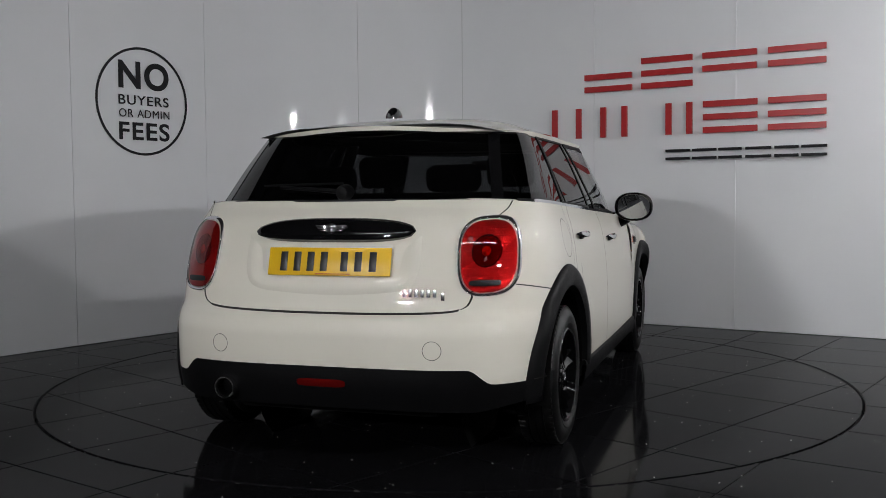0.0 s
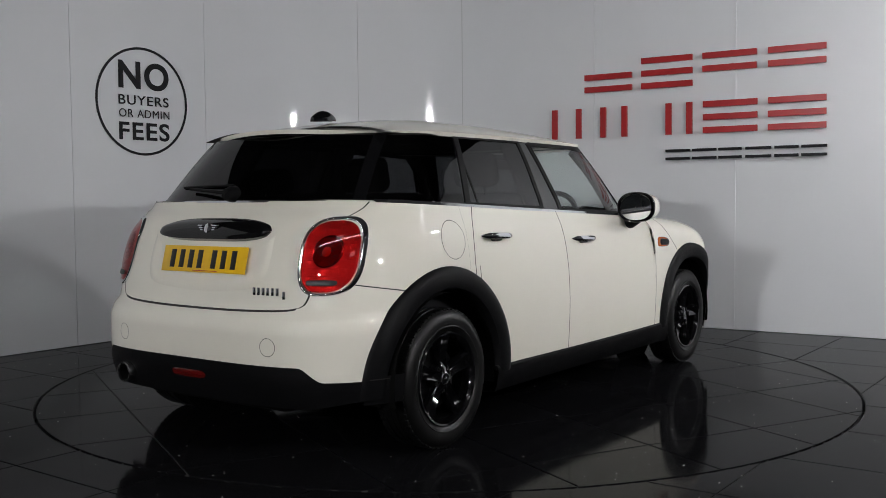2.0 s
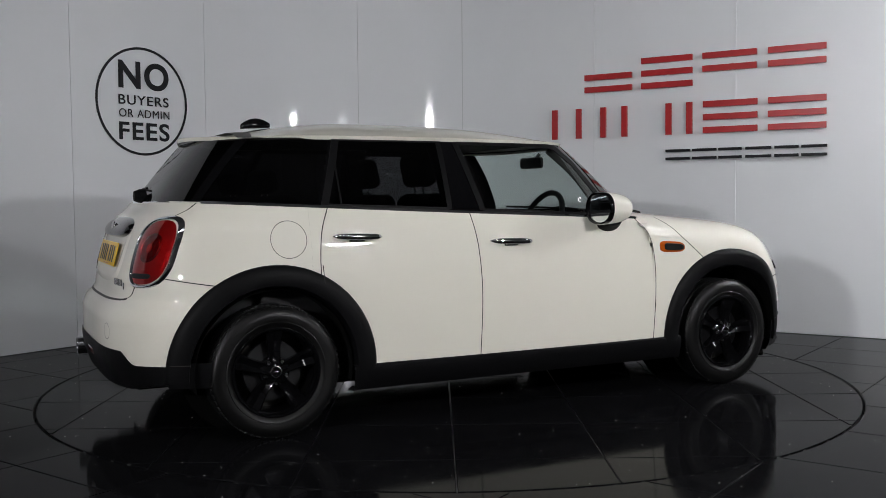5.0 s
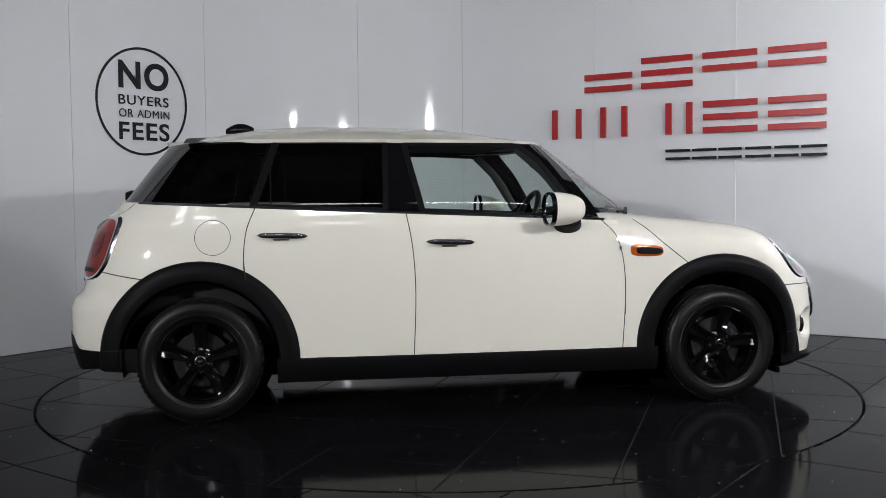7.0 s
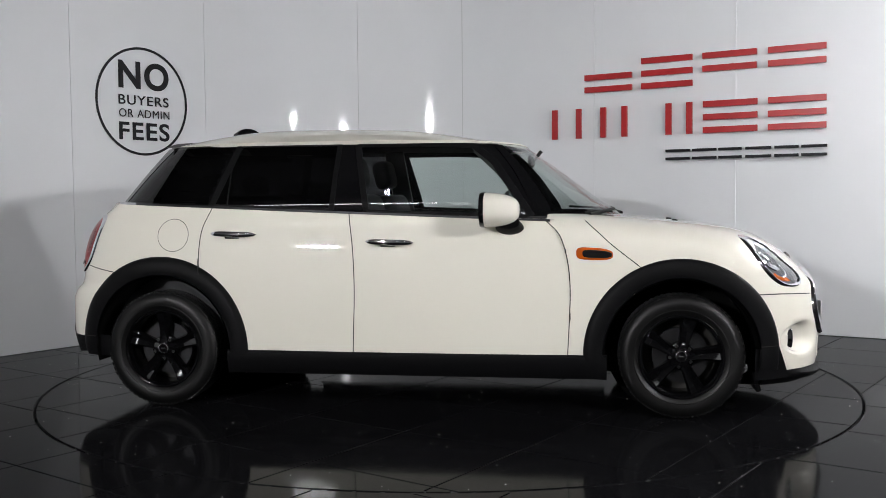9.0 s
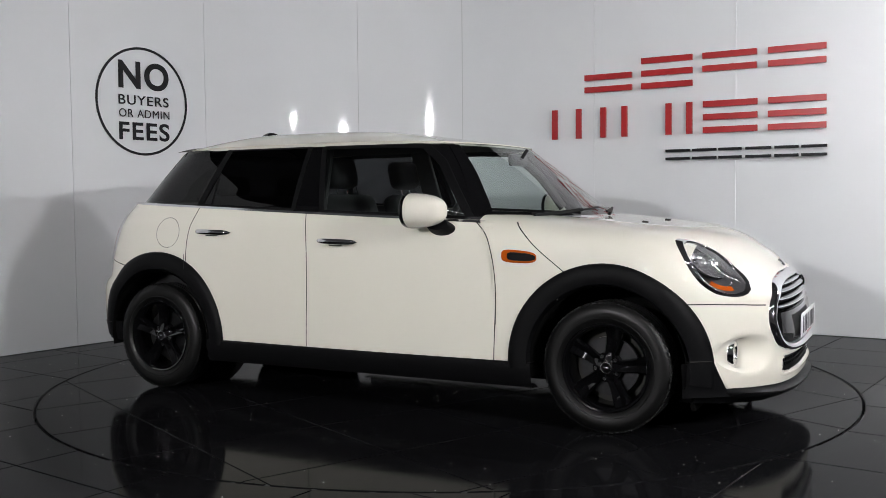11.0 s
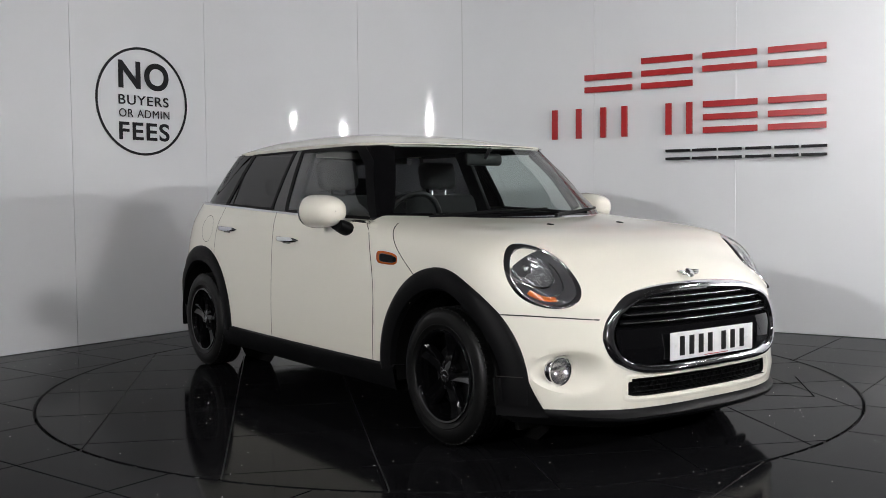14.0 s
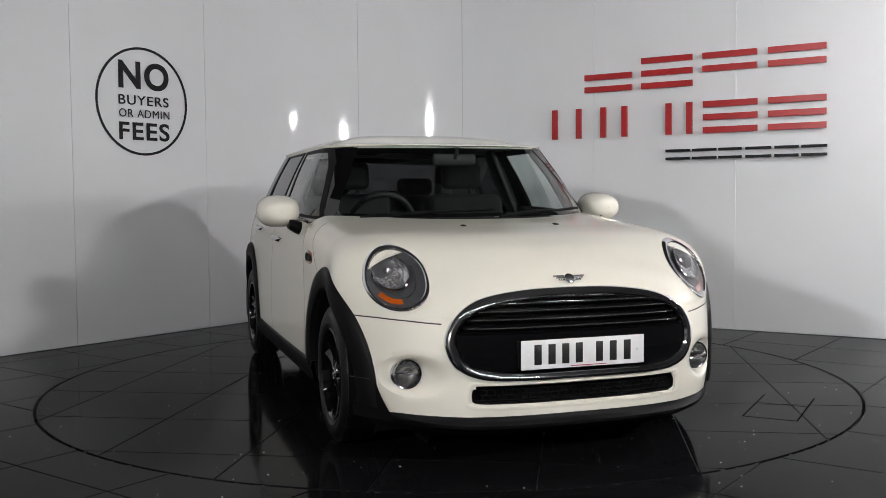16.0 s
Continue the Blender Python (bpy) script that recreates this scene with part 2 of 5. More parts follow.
def disc_clip(poly, r, keep_in):
    """Cut a convex outline by the circle, following its rim (finely)."""
    fine = []
    for a, b in zip(poly, poly[1:] + poly[:1]):
        for k in range(24):
            fine.append((a[0] + (b[0] - a[0]) * k / 24, a[1] + (b[1] - a[1]) * k / 24))
    flags = [(math.hypot(*p) < r) == keep_in for p in fine]
    if all(flags):
        return poly
    if not any(flags):
        return None
    out = []
    m = len(fine)
    start = next(i for i in range(m) if flags[i] and not flags[i - 1])
    run = []
    for k in range(m):
        i = (start + k) % m
        if flags[i]:
            run.append(fine[i])
    def onto(p):
        d = math.hypot(*p)
        return (p[0] * r / d, p[1] * r / d)
    a, b = onto(run[-1]), onto(run[0])
    ta, tb = math.atan2(a[1], a[0]), math.atan2(b[1], b[0])
    dt = (tb - ta + math.pi) % (2 * math.pi) - math.pi
    rim = [(r * math.cos(ta + dt * q / 10), r * math.sin(ta + dt * q / 10)) for q in range(11)]
    # drop close run points, keep corners
    slim = [run[0]] + [p for i, p in enumerate(run[1:-1], 1) if abs((run[i][0] - run[i - 1][0]) * (run[i + 1][1] - run[i][1]) - (run[i][1] - run[i - 1][1]) * (run[i + 1][0] - run[i][0])) > 1e-9] + [run[-1]]
    return slim + rim


def build_turntable():
    bm = fresh()
    lathe(bm, [(0.0, -0.02), (0.0, -0.0035), (RADIUS - 0.013, -0.0035), (RADIUS - 0.013, -0.06), (0.0, -0.06)], 128, "Z")
    table = part("turntable", bm, M_JOINT)
    tagged(table, "round turning platform paved with glossy black tiles", "turntable")
    ca, sa = math.cos(radians(-26.3)), math.sin(radians(-26.3))
    half = TILE / 2 - 0.0021
    for i in range(-4, 4):
        for j in range(-4, 4):
            cu, cv = (i + 0.5) * TILE, (j + 0.5) * TILE
            sq = [(cu + a * half, cv + b * half) for a, b in ((-1, -1), (1, -1), (1, 1), (-1, 1))]
            poly = [(u * ca - v * sa, u * sa + v * ca) for u, v in sq]
            poly = disc_clip(poly, RADIUS - 0.013, True)
            if poly and len(poly) > 2:
                tile_piece("tile", poly, 0.0, 0.01, table)
    # thin dark joint round a small service hatch
    bm = fresh()
    m = Matrix.Translation((1.36, 1.263, 0.0004)) @ pose(0, 0, 0, 0, 0, 133)
    for cx, cy, sx, sy in ((0, -0.122, 0.56, 0.006), (0, 0.122, 0.56, 0.006), (-0.28, 0, 0.006, 0.25), (0.06, 0, 0.004, 0.25)):
        box(bm, cx, cy, 0, sx, sy, 0.0012)
    bmesh.ops.transform(bm, verts=bm.verts, matrix=m)
    part("hatch_joint", bm, M_GAP, table, "dark joint round a small hatch")
    return table


def build_floor():
    verts, faces = [], []
    n = 160
    for i in range(n):
        a = 2 * math.pi * i / n
        c, s = math.cos(a), math.sin(a)
        k = 12 / max(abs(c), abs(s))
        verts += [(RADIUS * c, RADIUS * s, -0.0035), (k * c, k * s, -0.0035), (RADIUS * c, RADIUS * s, -0.07)]
    for i in range(n):
        a, b = 3 * i, 3 * ((i + 1) % n)
        faces += [(a, a + 1, b + 1, b), (a + 2, a, b, b + 2)]
    floor = add_mesh("floor", verts, faces, M_JOINT, None, smooth=False)
    tagged(floor, "glossy black tiled showroom floor with dust specks", "floor", kind="structure")
    bm = fresh()
    lathe(bm, [(0.0, -0.068), (RADIUS + 0.05, -0.068)], 96, "Z")
    tagged(part("pit_floor", bm, M_GAP), "dark pit under the turning platform", "pit floor", kind="structure")
    ca, sa = math.cos(radians(54)), math.sin(radians(54))
    half = TILE / 2 - 0.0021
    far_verts, far_faces = [], []
    span = int(15 / TILE)
    for i in range(-span, span):
        for j in range(-span, span):
            cu, cv = -0.09 + (i + 0.5) * TILE, -2.09 + (j + 0.5) * TILE
            x, y = cu * ca - cv * sa, cu * sa + cv * ca
            sq = [(cu + a * half, cv + b * half) for a, b in ((-1, -1), (1, -1), (1, 1), (-1, 1))]
            poly = [(u * ca - v * sa, u * sa + v * ca) for u, v in sq]
            if math.hypot(x, y) > 5.2 or y > 3.6:
                if max(abs(p[0]) for p in poly) < 9.2 and min(p[1] for p in poly) > -10.9 and max(p[1] for p in poly) < 7.3:
                    k = len(far_verts)
                    far_verts += [(px, py, 0.0) for px, py in poly] + [(px, py, -0.01) for px, py in poly]
                    far_faces += [(k, k + 1, k + 2, k + 3)] + [(k + e, k + 4 + e, k + 4 + (e + 1) % 4, k + (e + 1) % 4) for e in range(4)]
                continue
            poly = disc_clip(poly, RADIUS + 0.004, False)
            if poly and len(poly) > 2:
                tile_piece("tile", poly, 0.0, 0.01, floor)
    tagged(add_mesh("far_tile", far_verts, far_faces, M_TILE, floor, smooth=False), kind="stuff")
    return floor


def build_hall():
    bm = fresh()
    box(bm, 0, -2, 5.50, 18, 18, 0.1)
    tagged(part("ceiling", bm, M_CEIL), "dim grey hall ceiling", "ceiling", kind="structure")
    for name, c, s in (("wall_south", (0, -10.5, 2.7), (18, 0.15, 5.5)), ("wall_east", (8.9, -2, 2.7), (0.15, 17, 5.5)),
                       ("wall_west", (-8.9, -2, 2.7), (0.15, 17, 5.5)), ("wall_north", (0, 6.9, 2.7), (18, 0.15, 5.5))):
        bm = fresh()
        box(bm, *c, *s)
        tagged(part(name, bm, M_HALL), "dark plastered hall wall", "wall", kind="structure")


def ceiling_light(x, y, z, heading, tube_mat, length=1.5):
    root = new("ceiling_light")
    root.matrix_world = pose(x, y, z, 0, 0, heading)
    tagged(root, "twin-tube white strip light hung under the ceiling", "ceiling light", "hall strip lights")
    bm = fresh()
    box(bm, 0, 0, 0.05, length + 0.1, 0.24, 0.06, 0.01)
    part("housing", bm, M_HOUSING, root)
    for dy in (-0.07, 0.07):
        bm = fresh()
        tube(bm, [(-length / 2, dy, 0), (length / 2, dy, 0)], 0.019, 10)
        part("light_tube", bm, tube_mat, root, smooth=True)
    for dx in (-0.5, 0.5):
        bm = fresh()
        tube(bm, [(dx, 0, 0.07), (dx, 0, 5.46 - z)], 0.006, 6)
        part("hanger", bm, M_HOUSING, root)
    return root


def panel_light(x, y, z, heading, size=0.6):
    root = new("panel_light")
    root.matrix_world = pose(x, y, z, 0, 0, heading)
    tagged(root, "dim square panel light hung under the ceiling", "ceiling light", "hall panel lights")
    bm = fresh()
    box(bm, 0, 0, 0.03, size + 0.05, size + 0.05, 0.05, 0.008)
    part("housing", bm, M_HOUSING, root)
    bm = fresh()
    box(bm, 0, 0, 0, size, size, 0.014, 0.003)
    part("diffuser", bm, M_DIMPANEL, root)
    for dx in (-0.25, 0.25):
        bm = fresh()
        tube(bm, [(dx, 0, 0.05), (dx, 0, 5.46 - z)], 0.004, 6)
        part("hanger", bm, M_HOUSING, root)
    return root


def flood_light(x, y, z, aim, wide, high):
    """A lamp head on a tripod stand beside the booth."""
    root = new("flood_light")
    tagged(root, "wide white flood lamp bar on a black tripod stand", "lamp", "booth flood lamps")
    root.location = (x, y, 0)
    bm = fresh()
    tube(bm, [(0, 0, 0.25), (0, 0, z - 0.30)], 0.016, 10)
    part("pole", bm, M_CLAD, root)
    for k in range(3):
        a = 2 * math.pi * k / 3
        bm = fresh()
        tube(bm, [(0, 0, 0.55), (0.42 * math.cos(a), 0.42 * math.sin(a), 0.012)], 0.011, 8)
        part("leg", bm, M_CLAD, root)
    m = look((0, 0, z), Vector(aim) - Vector((x, y, 0)))
    bm = fresh()
    box(bm, 0, 0, 0.05, wide + 0.06, high + 0.06, 0.08, 0.01)
    head = part("lamp_head", bm, M_CLAD, root)
    head.matrix_basis = m
    bm = fresh()
    box(bm, 0, 0, 0.006, wide, high, 0.02, 0.004)
    glow = part("diffuser", bm, M_FLOOD, root)
    glow.matrix_basis = m
    return root


build_wall()
build_hall()
# a bright row along the sign wall, long ones high over the camera, dim panels in the hall
for lx, ly in ((4.42, -0.62), (6.75, -2.02)):
    ceiling_light(lx, ly, 3.3, -31.7, M_TUBE, 0.75)
for lx, ly in ((-3.0, -5.6), (-0.2, -5.8), (2.6, -5.6)):
    ceiling_light(lx, ly, 4.9, 0, M_HIGHTUBE, 2.4)
for lx, ly, hd in ((1.95, -6.64, 20), (-0.60, -3.87, 5)):
    panel_light(lx, ly, 3.3, hd)
flood_light(4.25, -0.42, 2.28, (-0.7, 0.7, 1.1), 0.25, 0.088)
flood_light(3.55, -4.90, 2.30, (0.0, 0.5, 0.9), 0.47, 0.088)
flood_light(-5.00, -9.70, 2.86, (0.0, 0.5, 0.9), 0.62, 0.205)


# ---- signs on the wall ----
def right_wall(s, z, out):
    p = R_ZERO + s * RDIR + out * Vector((RDIR.y, -RDIR.x, 0))
    return (p.x, p.y, z)


def strip(bm, a, b, width, thick=0.022, out=0.012):
    """A raised bar on the flat wall, from a to b (along, height), standing off on its fixings."""
    a, b = Vector(a), Vector(b)
    d = (b - a).normalized()
    n = Vector((-d.y, d.x)) * width / 2
    ring = [a - n, b - n, b + n, a + n]
    vs = [[bm.verts.new(right_wall(p.x, p.y, o)) for p in ring] for o in (out, out + thick)]
    bm.faces.new(vs[0])
    bm.faces.new(vs[1][::-1])
    for i in range(4):
        j = (i + 1) % 4
        bm.faces.new((vs[0][i], vs[0][j], vs[1][j], vs[1][i]))


def build_signs():
    # the sign's two rows as plain raised bars
    sign = new("wall_sign")
    tagged(sign, "raised red bars of a two-row wall sign", "sign")
    w = 0.047
    across = ((-0.584, -0.171, 1.913, "low"), (-0.09, 0.329, 1.913, "all"), (0.409, 0.825, 1.913, "upper"), (0.908, 1.324, 1.913, "upper"),
              (0.415, 0.832, 1.537, "all"), (0.911, 1.328, 1.537, "all"))
    for a, b, low, which in across:
        mid, top = low + 0.124, low + 0.248
        for z, kinds in ((low + w / 2, ("low", "all")), (mid, ("all", "upper", "low")), (top - w / 2, ("all", "upper", "top"))):
            if which in kinds:
                bm = fresh()
                strip(bm, (a, z), (b, z), w)
                part("red_bar", bm, M_RED, sign)
    for x in (-0.86, -0.64, -0.42, -0.235, 0.137, 0.305):
        bm = fresh()
        strip(bm, (x, 1.537), (x, 1.786), w)
        part("red_bar", bm, M_RED, sign)
    low_sign = new("wall_sign_strip")
    tagged(low_sign, "row of small raised black bars under the red sign", "sign")
    for a, b in ((0.115, 0.312), (0.330, 0.520), (0.538, 0.715), (0.745, 0.935), (0.960, 1.135), (1.155, 1.335)):
        for z in (1.345, 1.408):
            bm = fresh()
            strip(bm, (a, z), (b, z), 0.021)
            part("black_bar", bm, M_INK, low_sign)

    # round notice on the left flat
    notice = new("round_notice")
    tagged(notice, "round black-lettered notice stuck on the white wall", "sign")
    n_in = Vector((LDIR.y, -LDIR.x, 0))
    base = Matrix((LDIR, Vector((0, 0, 1)), n_in)).transposed().to_4x4()
    base.translation = L_ZERO + 1.188 * LDIR + Vector((0, 0, 1.805)) + 0.003 * n_in
    notice.matrix_world = base
    bm = fresh()
    lathe(bm, [(0.392, 0.0), (0.411, 0.0), (0.411, 0.003), (0.392, 0.003), (0.392, 0.0)], 96, "Z")
    part("ring", bm, M_INK, notice, smooth=False)
    for word, x0, x1, z0, z1, bold in (("NO", 0.975, 1.427, 1.895, 2.107, 0.030), ("BUYERS", 0.972, 1.422, 1.775, 1.849, 0.010),
                                       ("OR ADMIN", 0.974, 1.427, 1.681, 1.743, 0.0), ("FEES", 0.971, 1.424, 1.509, 1.646, 0.020)):
        cu = bpy.data.curves.new("letters", "FONT")
        cu.body, cu.size, cu.extrude, cu.offset = word, 1.0, 0.002, bold
        cu.space_character = 1.12
        tmp = new("letters", cu)
        me = bpy.data.meshes.new_from_object(tmp.evaluated_get(bpy.context.evaluated_depsgraph_get()))
        bpy.data.objects.remove(tmp)
        co = np.array([v.co for v in me.vertices])
        lo, hi = co.min(0), co.max(0)
        for v in me.vertices:
            v.co = ((v.co.x - lo[0]) / (hi[0] - lo[0]) * (x1 - x0) + x0 - 1.188,
                    (v.co.y - lo[1]) / (hi[1] - lo[1]) * (z1 - z0) + z0 - 1.805, 0.0015 + v.co.z * 0.5)
        me.materials.clear()
        me.materials.append(M_INK)
        ob = new("lettering", me)
        ob.parent = notice
        tagged(ob, "black capital letters reading " + word)


build_signs()
build_floor()
table = build_turntable()


def build_specks():
    """Dust on the platform and on the floor."""
    rnd = random.Random(4)
    for name, r0, r1, count, label in (("turntable_dust", 0.0, RADIUS - 0.03, 420, "pale dust specks on the turning platform"),
                                       ("floor_dust", RADIUS + 0.05, 3.4, 260, "pale dust specks on the black floor")):
        bm = fresh()
        for _ in range(count):
            r, a = math.sqrt(rnd.uniform(r0 * r0, r1 * r1)), rnd.uniform(0, 2 * math.pi)
            x, y = r * math.cos(a), r * math.sin(a)
            if name == "floor_dust" and y > 1.0:
                continue
            s = rnd.choice((0.0014, 0.0018, 0.0024, 0.0036))
            vs = [bm.verts.new((x + s * rnd.uniform(0.6, 1.2) * math.cos(k * 1.2566), y + s * rnd.uniform(0.6, 1.2) * math.sin(k * 1.2566), 0.0006)) for k in range(5)]
            top = bm.verts.new((x, y, 0.0006 + s * 0.5))
            for k in range(5):
                bm.faces.new((vs[k], vs[(k + 1) % 5], top))
        ob = part(name, bm, M_DUST)
        tagged(ob, label, "dust", kind="stuff")
        if name == "turntable_dust":
            dust = ob
    return dust


table_dust = build_specks()
# ---- the car ----
# car space: x forward, y to its left, z up; the turning axis is at x 0, y 0.125
OFF = Vector((0, -0.125, 0))
HUB_F, HUB_R, HUB_Z = 1.248, -1.319, 0.300
CREASE = 0.585
half_w = keyed([(0.10, 0.80), (0.20, 0.832), (0.32, 0.846), (0.50, 0.850), (0.65, 0.846), (0.80, 0.833), (0.90, 0.815), (0.97, 0.790), (1.04, 0.765)])
tip_f = keyed([(0.10, 1.90), (0.20, 1.965), (0.30, 1.978), (0.42, 1.978), (0.52, 1.966), (0.585, 1.952)])
tip_r = keyed([(0.15, -1.90), (0.25, -1.955), (0.38, -1.985), (0.52, -1.985), (0.575, -1.965), (0.615, -1.925), (0.70, -1.908), (0.80, -1.880), (0.90, -1.845), (0.97, -1.800), (1.01, -1.755), (1.04, -1.735)])
hood_top = keyed([(0.60, 0.988), (0.75, 0.968), (0.93, 0.950), (1.26, 0.918), (1.50, 0.890), (1.65, 0.852), (1.78, 0.781), (1.87, 0.702), (1.925, 0.640), (1.952, 0.585)])
hood_n = keyed([(0.60, 6.5), (0.80, 6.5), (1.00, 6.3), (1.25, 6.2), (1.45, 4.8), (1.62, 2.9), (1.75, 2.0), (1.952, 1.9)])
XF, XR, NF, NR = 1.05, -1.15, 3.05, 3.9
GRILLE_N = 2.4


def belt(x):
    return 0.960 - 0.0435 * x


def flare(x):
    """The front wings swell round the wheels."""
    return 1 + 0.055 * math.exp(-((x - 1.50) / 0.17) ** 2)


def stack_y(x, z):
    w = half_w(z) * flare(x) * (1 - 0.008 * (x / 1.2) ** 2 if abs(x) < 1.2 else 0.992)
    if x > XF:
        e = (x - XF) / (tip_f(z) - XF)
        return w * max(0.0, 1 - e ** NF) ** (1 / NF) if e < 1 else 0.0
    if x < XR:
        e = (XR - x) / (XR - tip_r(z))
        return w * max(0.0, 1 - e ** NR) ** (1 / NR) if e < 1 else 0.0
    return w


def body_y(x, z):
    """Half width of the painted body at x and height z."""
    if x > 0.66 and z > CREASE:
        k = (z - CREASE) / (hood_top(x) - CREASE) if hood_top(x) > CREASE + 1e-6 else 2
        if k >= 1:
            return 0.0
        n = hood_n(x)
        return stack_y(x, CREASE) * (1 - k ** n) ** (1 / n)
    return stack_y(x, z)


def front_x(y, z):
    lo, hi = 1.27, 2.0
    for _ in range(28):
        m = (lo + hi) / 2
        lo, hi = (m, hi) if body_y(m, z) > abs(y) else (lo, m)
    return lo


def rear_x(y, z):
    w = half_w(z) * 0.992
    return XR + (tip_r(z) - XR) * max(0.0, 1 - (abs(y) / w) ** NR) ** (1 / NR)


def grid_mesh(name, pts, material, parent, keep=None, label="", both=True):
    """Skin from rows of points (right side); both mirrors it. keep(centre) picks faces."""
    P = np.array(pts, float)
    n, m, _ = P.shape
    du, dv = np.gradient(P, axis=0), np.gradient(P, axis=1)
    N = np.cross(du, dv)
    N /= np.linalg.norm(N, axis=2, keepdims=True) + 1e-12
    verts, faces, norms = [], [], []
    for side in ((1, -1) if both else (1,)):
        index = {}
        for i in range(n - 1):
            for j in range(m - 1):
                q = ((i, j), (i + 1, j), (i + 1, j + 1), (i, j + 1))
                c = sum(P[a, b] for a, b in q) / 4
                if keep and not keep(c):
                    continue
                ids = []
                for a, b in q:
                    if (a, b) not in index:
                        index[(a, b)] = len(verts)
                        verts.append((P[a, b][0], P[a, b][1] * side, P[a, b][2]))
                        norms.append((N[a, b][0], N[a, b][1] * side, N[a, b][2]))
                    ids.append(index[(a, b)])
                faces.append(tuple(ids if side == 1 else ids[::-1]))
    # let the normals look outward
    V, NN = np.array(verts), np.array(norms)
    out = V - np.array((0, 0, 0.55))
    out[:, 0] *= 0.25
    if (NN * out).sum() < 0:
        NN, faces = -NN, [f[::-1] for f in faces]
    ob = add_mesh(name, verts, faces, material, parent, True, label, OFF, None)
    ob.data.normals_split_custom_set_from_vertices([tuple(v) for v in NN])
    return ob


def in_arch(c, r=0.405):
    return min(math.hypot(c[0] - HUB_F, c[2] - HUB_Z), math.hypot(c[0] - HUB_R, c[2] - HUB_Z)) < r


def ribbon(bm, pts, width, lift, surf=None, side=-1, thick=0.0):
    """A thin strip on the car's flank along (x, z) points."""
    surf = surf or body_y
    fine = []
    for a, b in zip(pts, pts[1:]):
        k = max(1, int(math.hypot(b[0] - a[0], b[1] - a[1]) / 0.02))
        fine += [(a[0] + (b[0] - a[0]) * i / k, a[1] + (b[1] - a[1]) * i / k) for i in range(k)]
    fine.append(pts[-1])
    prev = None
    for i, p in enumerate(fine):
        a, b = fine[max(0, i - 1)], fine[min(len(fine) - 1, i + 1)]
        d = Vector((b[0] - a[0], b[1] - a[1])).normalized()
        n = Vector((-d.y, d.x)) * width / 2
        row = []
        for k in (-1, 1):
            x, z = p[0] + k * n.x, p[1] + k * n.y
            row.append(bm.verts.new((x, side * (surf(x, z) + lift), z)))
        if thick:
            for k in (1, -1):
                x, z = p[0] + k * n.x, p[1] + k * n.y
                row.append(bm.verts.new((x, side * (surf(x, z) + lift - thick), z)))
        if prev:
            for j in range(len(row) if thick else 1):
                q = (j + 1) % len(row)
                bm.faces.new((prev[j], prev[q], row[q], row[j]))
        prev = row
    return bm


def smooth_line(pts, n=10):
    """Catmull-Rom through points."""
    P = [Vector(p) for p in pts]
    P = [2 * P[0] - P[1]] + P + [2 * P[-1] - P[-2]]
    out = []
    for i in range(1, len(P) - 2):
        for k in range(n):
            t = k / n
            a, b, c, d = P[i - 1:i + 3]
            out.append(tuple(0.5 * ((2 * b) + (c - a) * t + (2 * a - 5 * b + 4 * c - d) * t * t + (3 * b - a - 3 * c + d) * t ** 3)))
    out.append(tuple(P[-2]))
    return out


# outlines of the doors on the flank (x, z)
B_LINE = smooth_line([(-0.345, 0.978), (-0.318, 0.80), (-0.308, 0.586), (-0.318, 0.295)])
C_LINE = smooth_line([(-1.058, 1.004), (-1.098, 0.90), (-1.112, 0.78), (-1.110, 0.68)])
A_LINE = smooth_line([(0.62, 0.934), (0.697, 0.84), (0.735, 0.63), (0.722, 0.27)])
WING_LINE = smooth_line([(0.805, 0.93), (0.872, 0.87), (0.938, 0.81), (1.065, 0.71)])


def line_x(line, z):
    zs = sorted((p[1], p[0]) for p in line)
    return float(np.interp(z, [q[0] for q in zs], [q[1] for q in zs]))


def white_low_r(x, y):
    k = min(1, max(0, (abs(y) - 0.57) / 0.09))
    return 0.402 - 0.056 * k * k * (3 - 2 * k)


car = new("car")
tagged(car, "cream-white five-door hatchback with black arches and black wheels", "car")


def body_rows(taus, zlow, zhigh, rear, nz):
    pts = []
    for t in taus:
        col = []
        for k in range(nz + 1):
            # two passes: heights depend on where the column stands
            z = 0.6
            for _ in range(2):
                w = half_w(z) * 0.992
                if rear:
                    x, y = XR + (tip_r(z) - XR) * math.sin(t) ** (2 / NR), w * math.cos(t) ** (2 / NR)
                else:
                    x, y = XF + (tip_f(z) - XF) * math.sin(t) ** (2 / NF), w * math.cos(t) ** (2 / NF)
                    y *= flare(x)
                lo, hi = zlow(x, y), zhigh(x, y)
                z = lo + (hi - lo) * k / nz
            w = half_w(z) * 0.992
            if rear:
                x, y = XR + (tip_r(z) - XR) * math.sin(t) ** (2 / NR), w * math.cos(t) ** (2 / NR)
            else:
                x, y = XF + (tip_f(z) - XF) * math.sin(t) ** (2 / NF), w * math.cos(t) ** (2 / NF)
                y *= flare(x)
            col.append((x, -y, z))
        pts.append(col)
    return pts


def taus(n):
    return [math.pi / 2 * (1 - (1 - i / n) ** 1.0) for i in range(n + 1)]


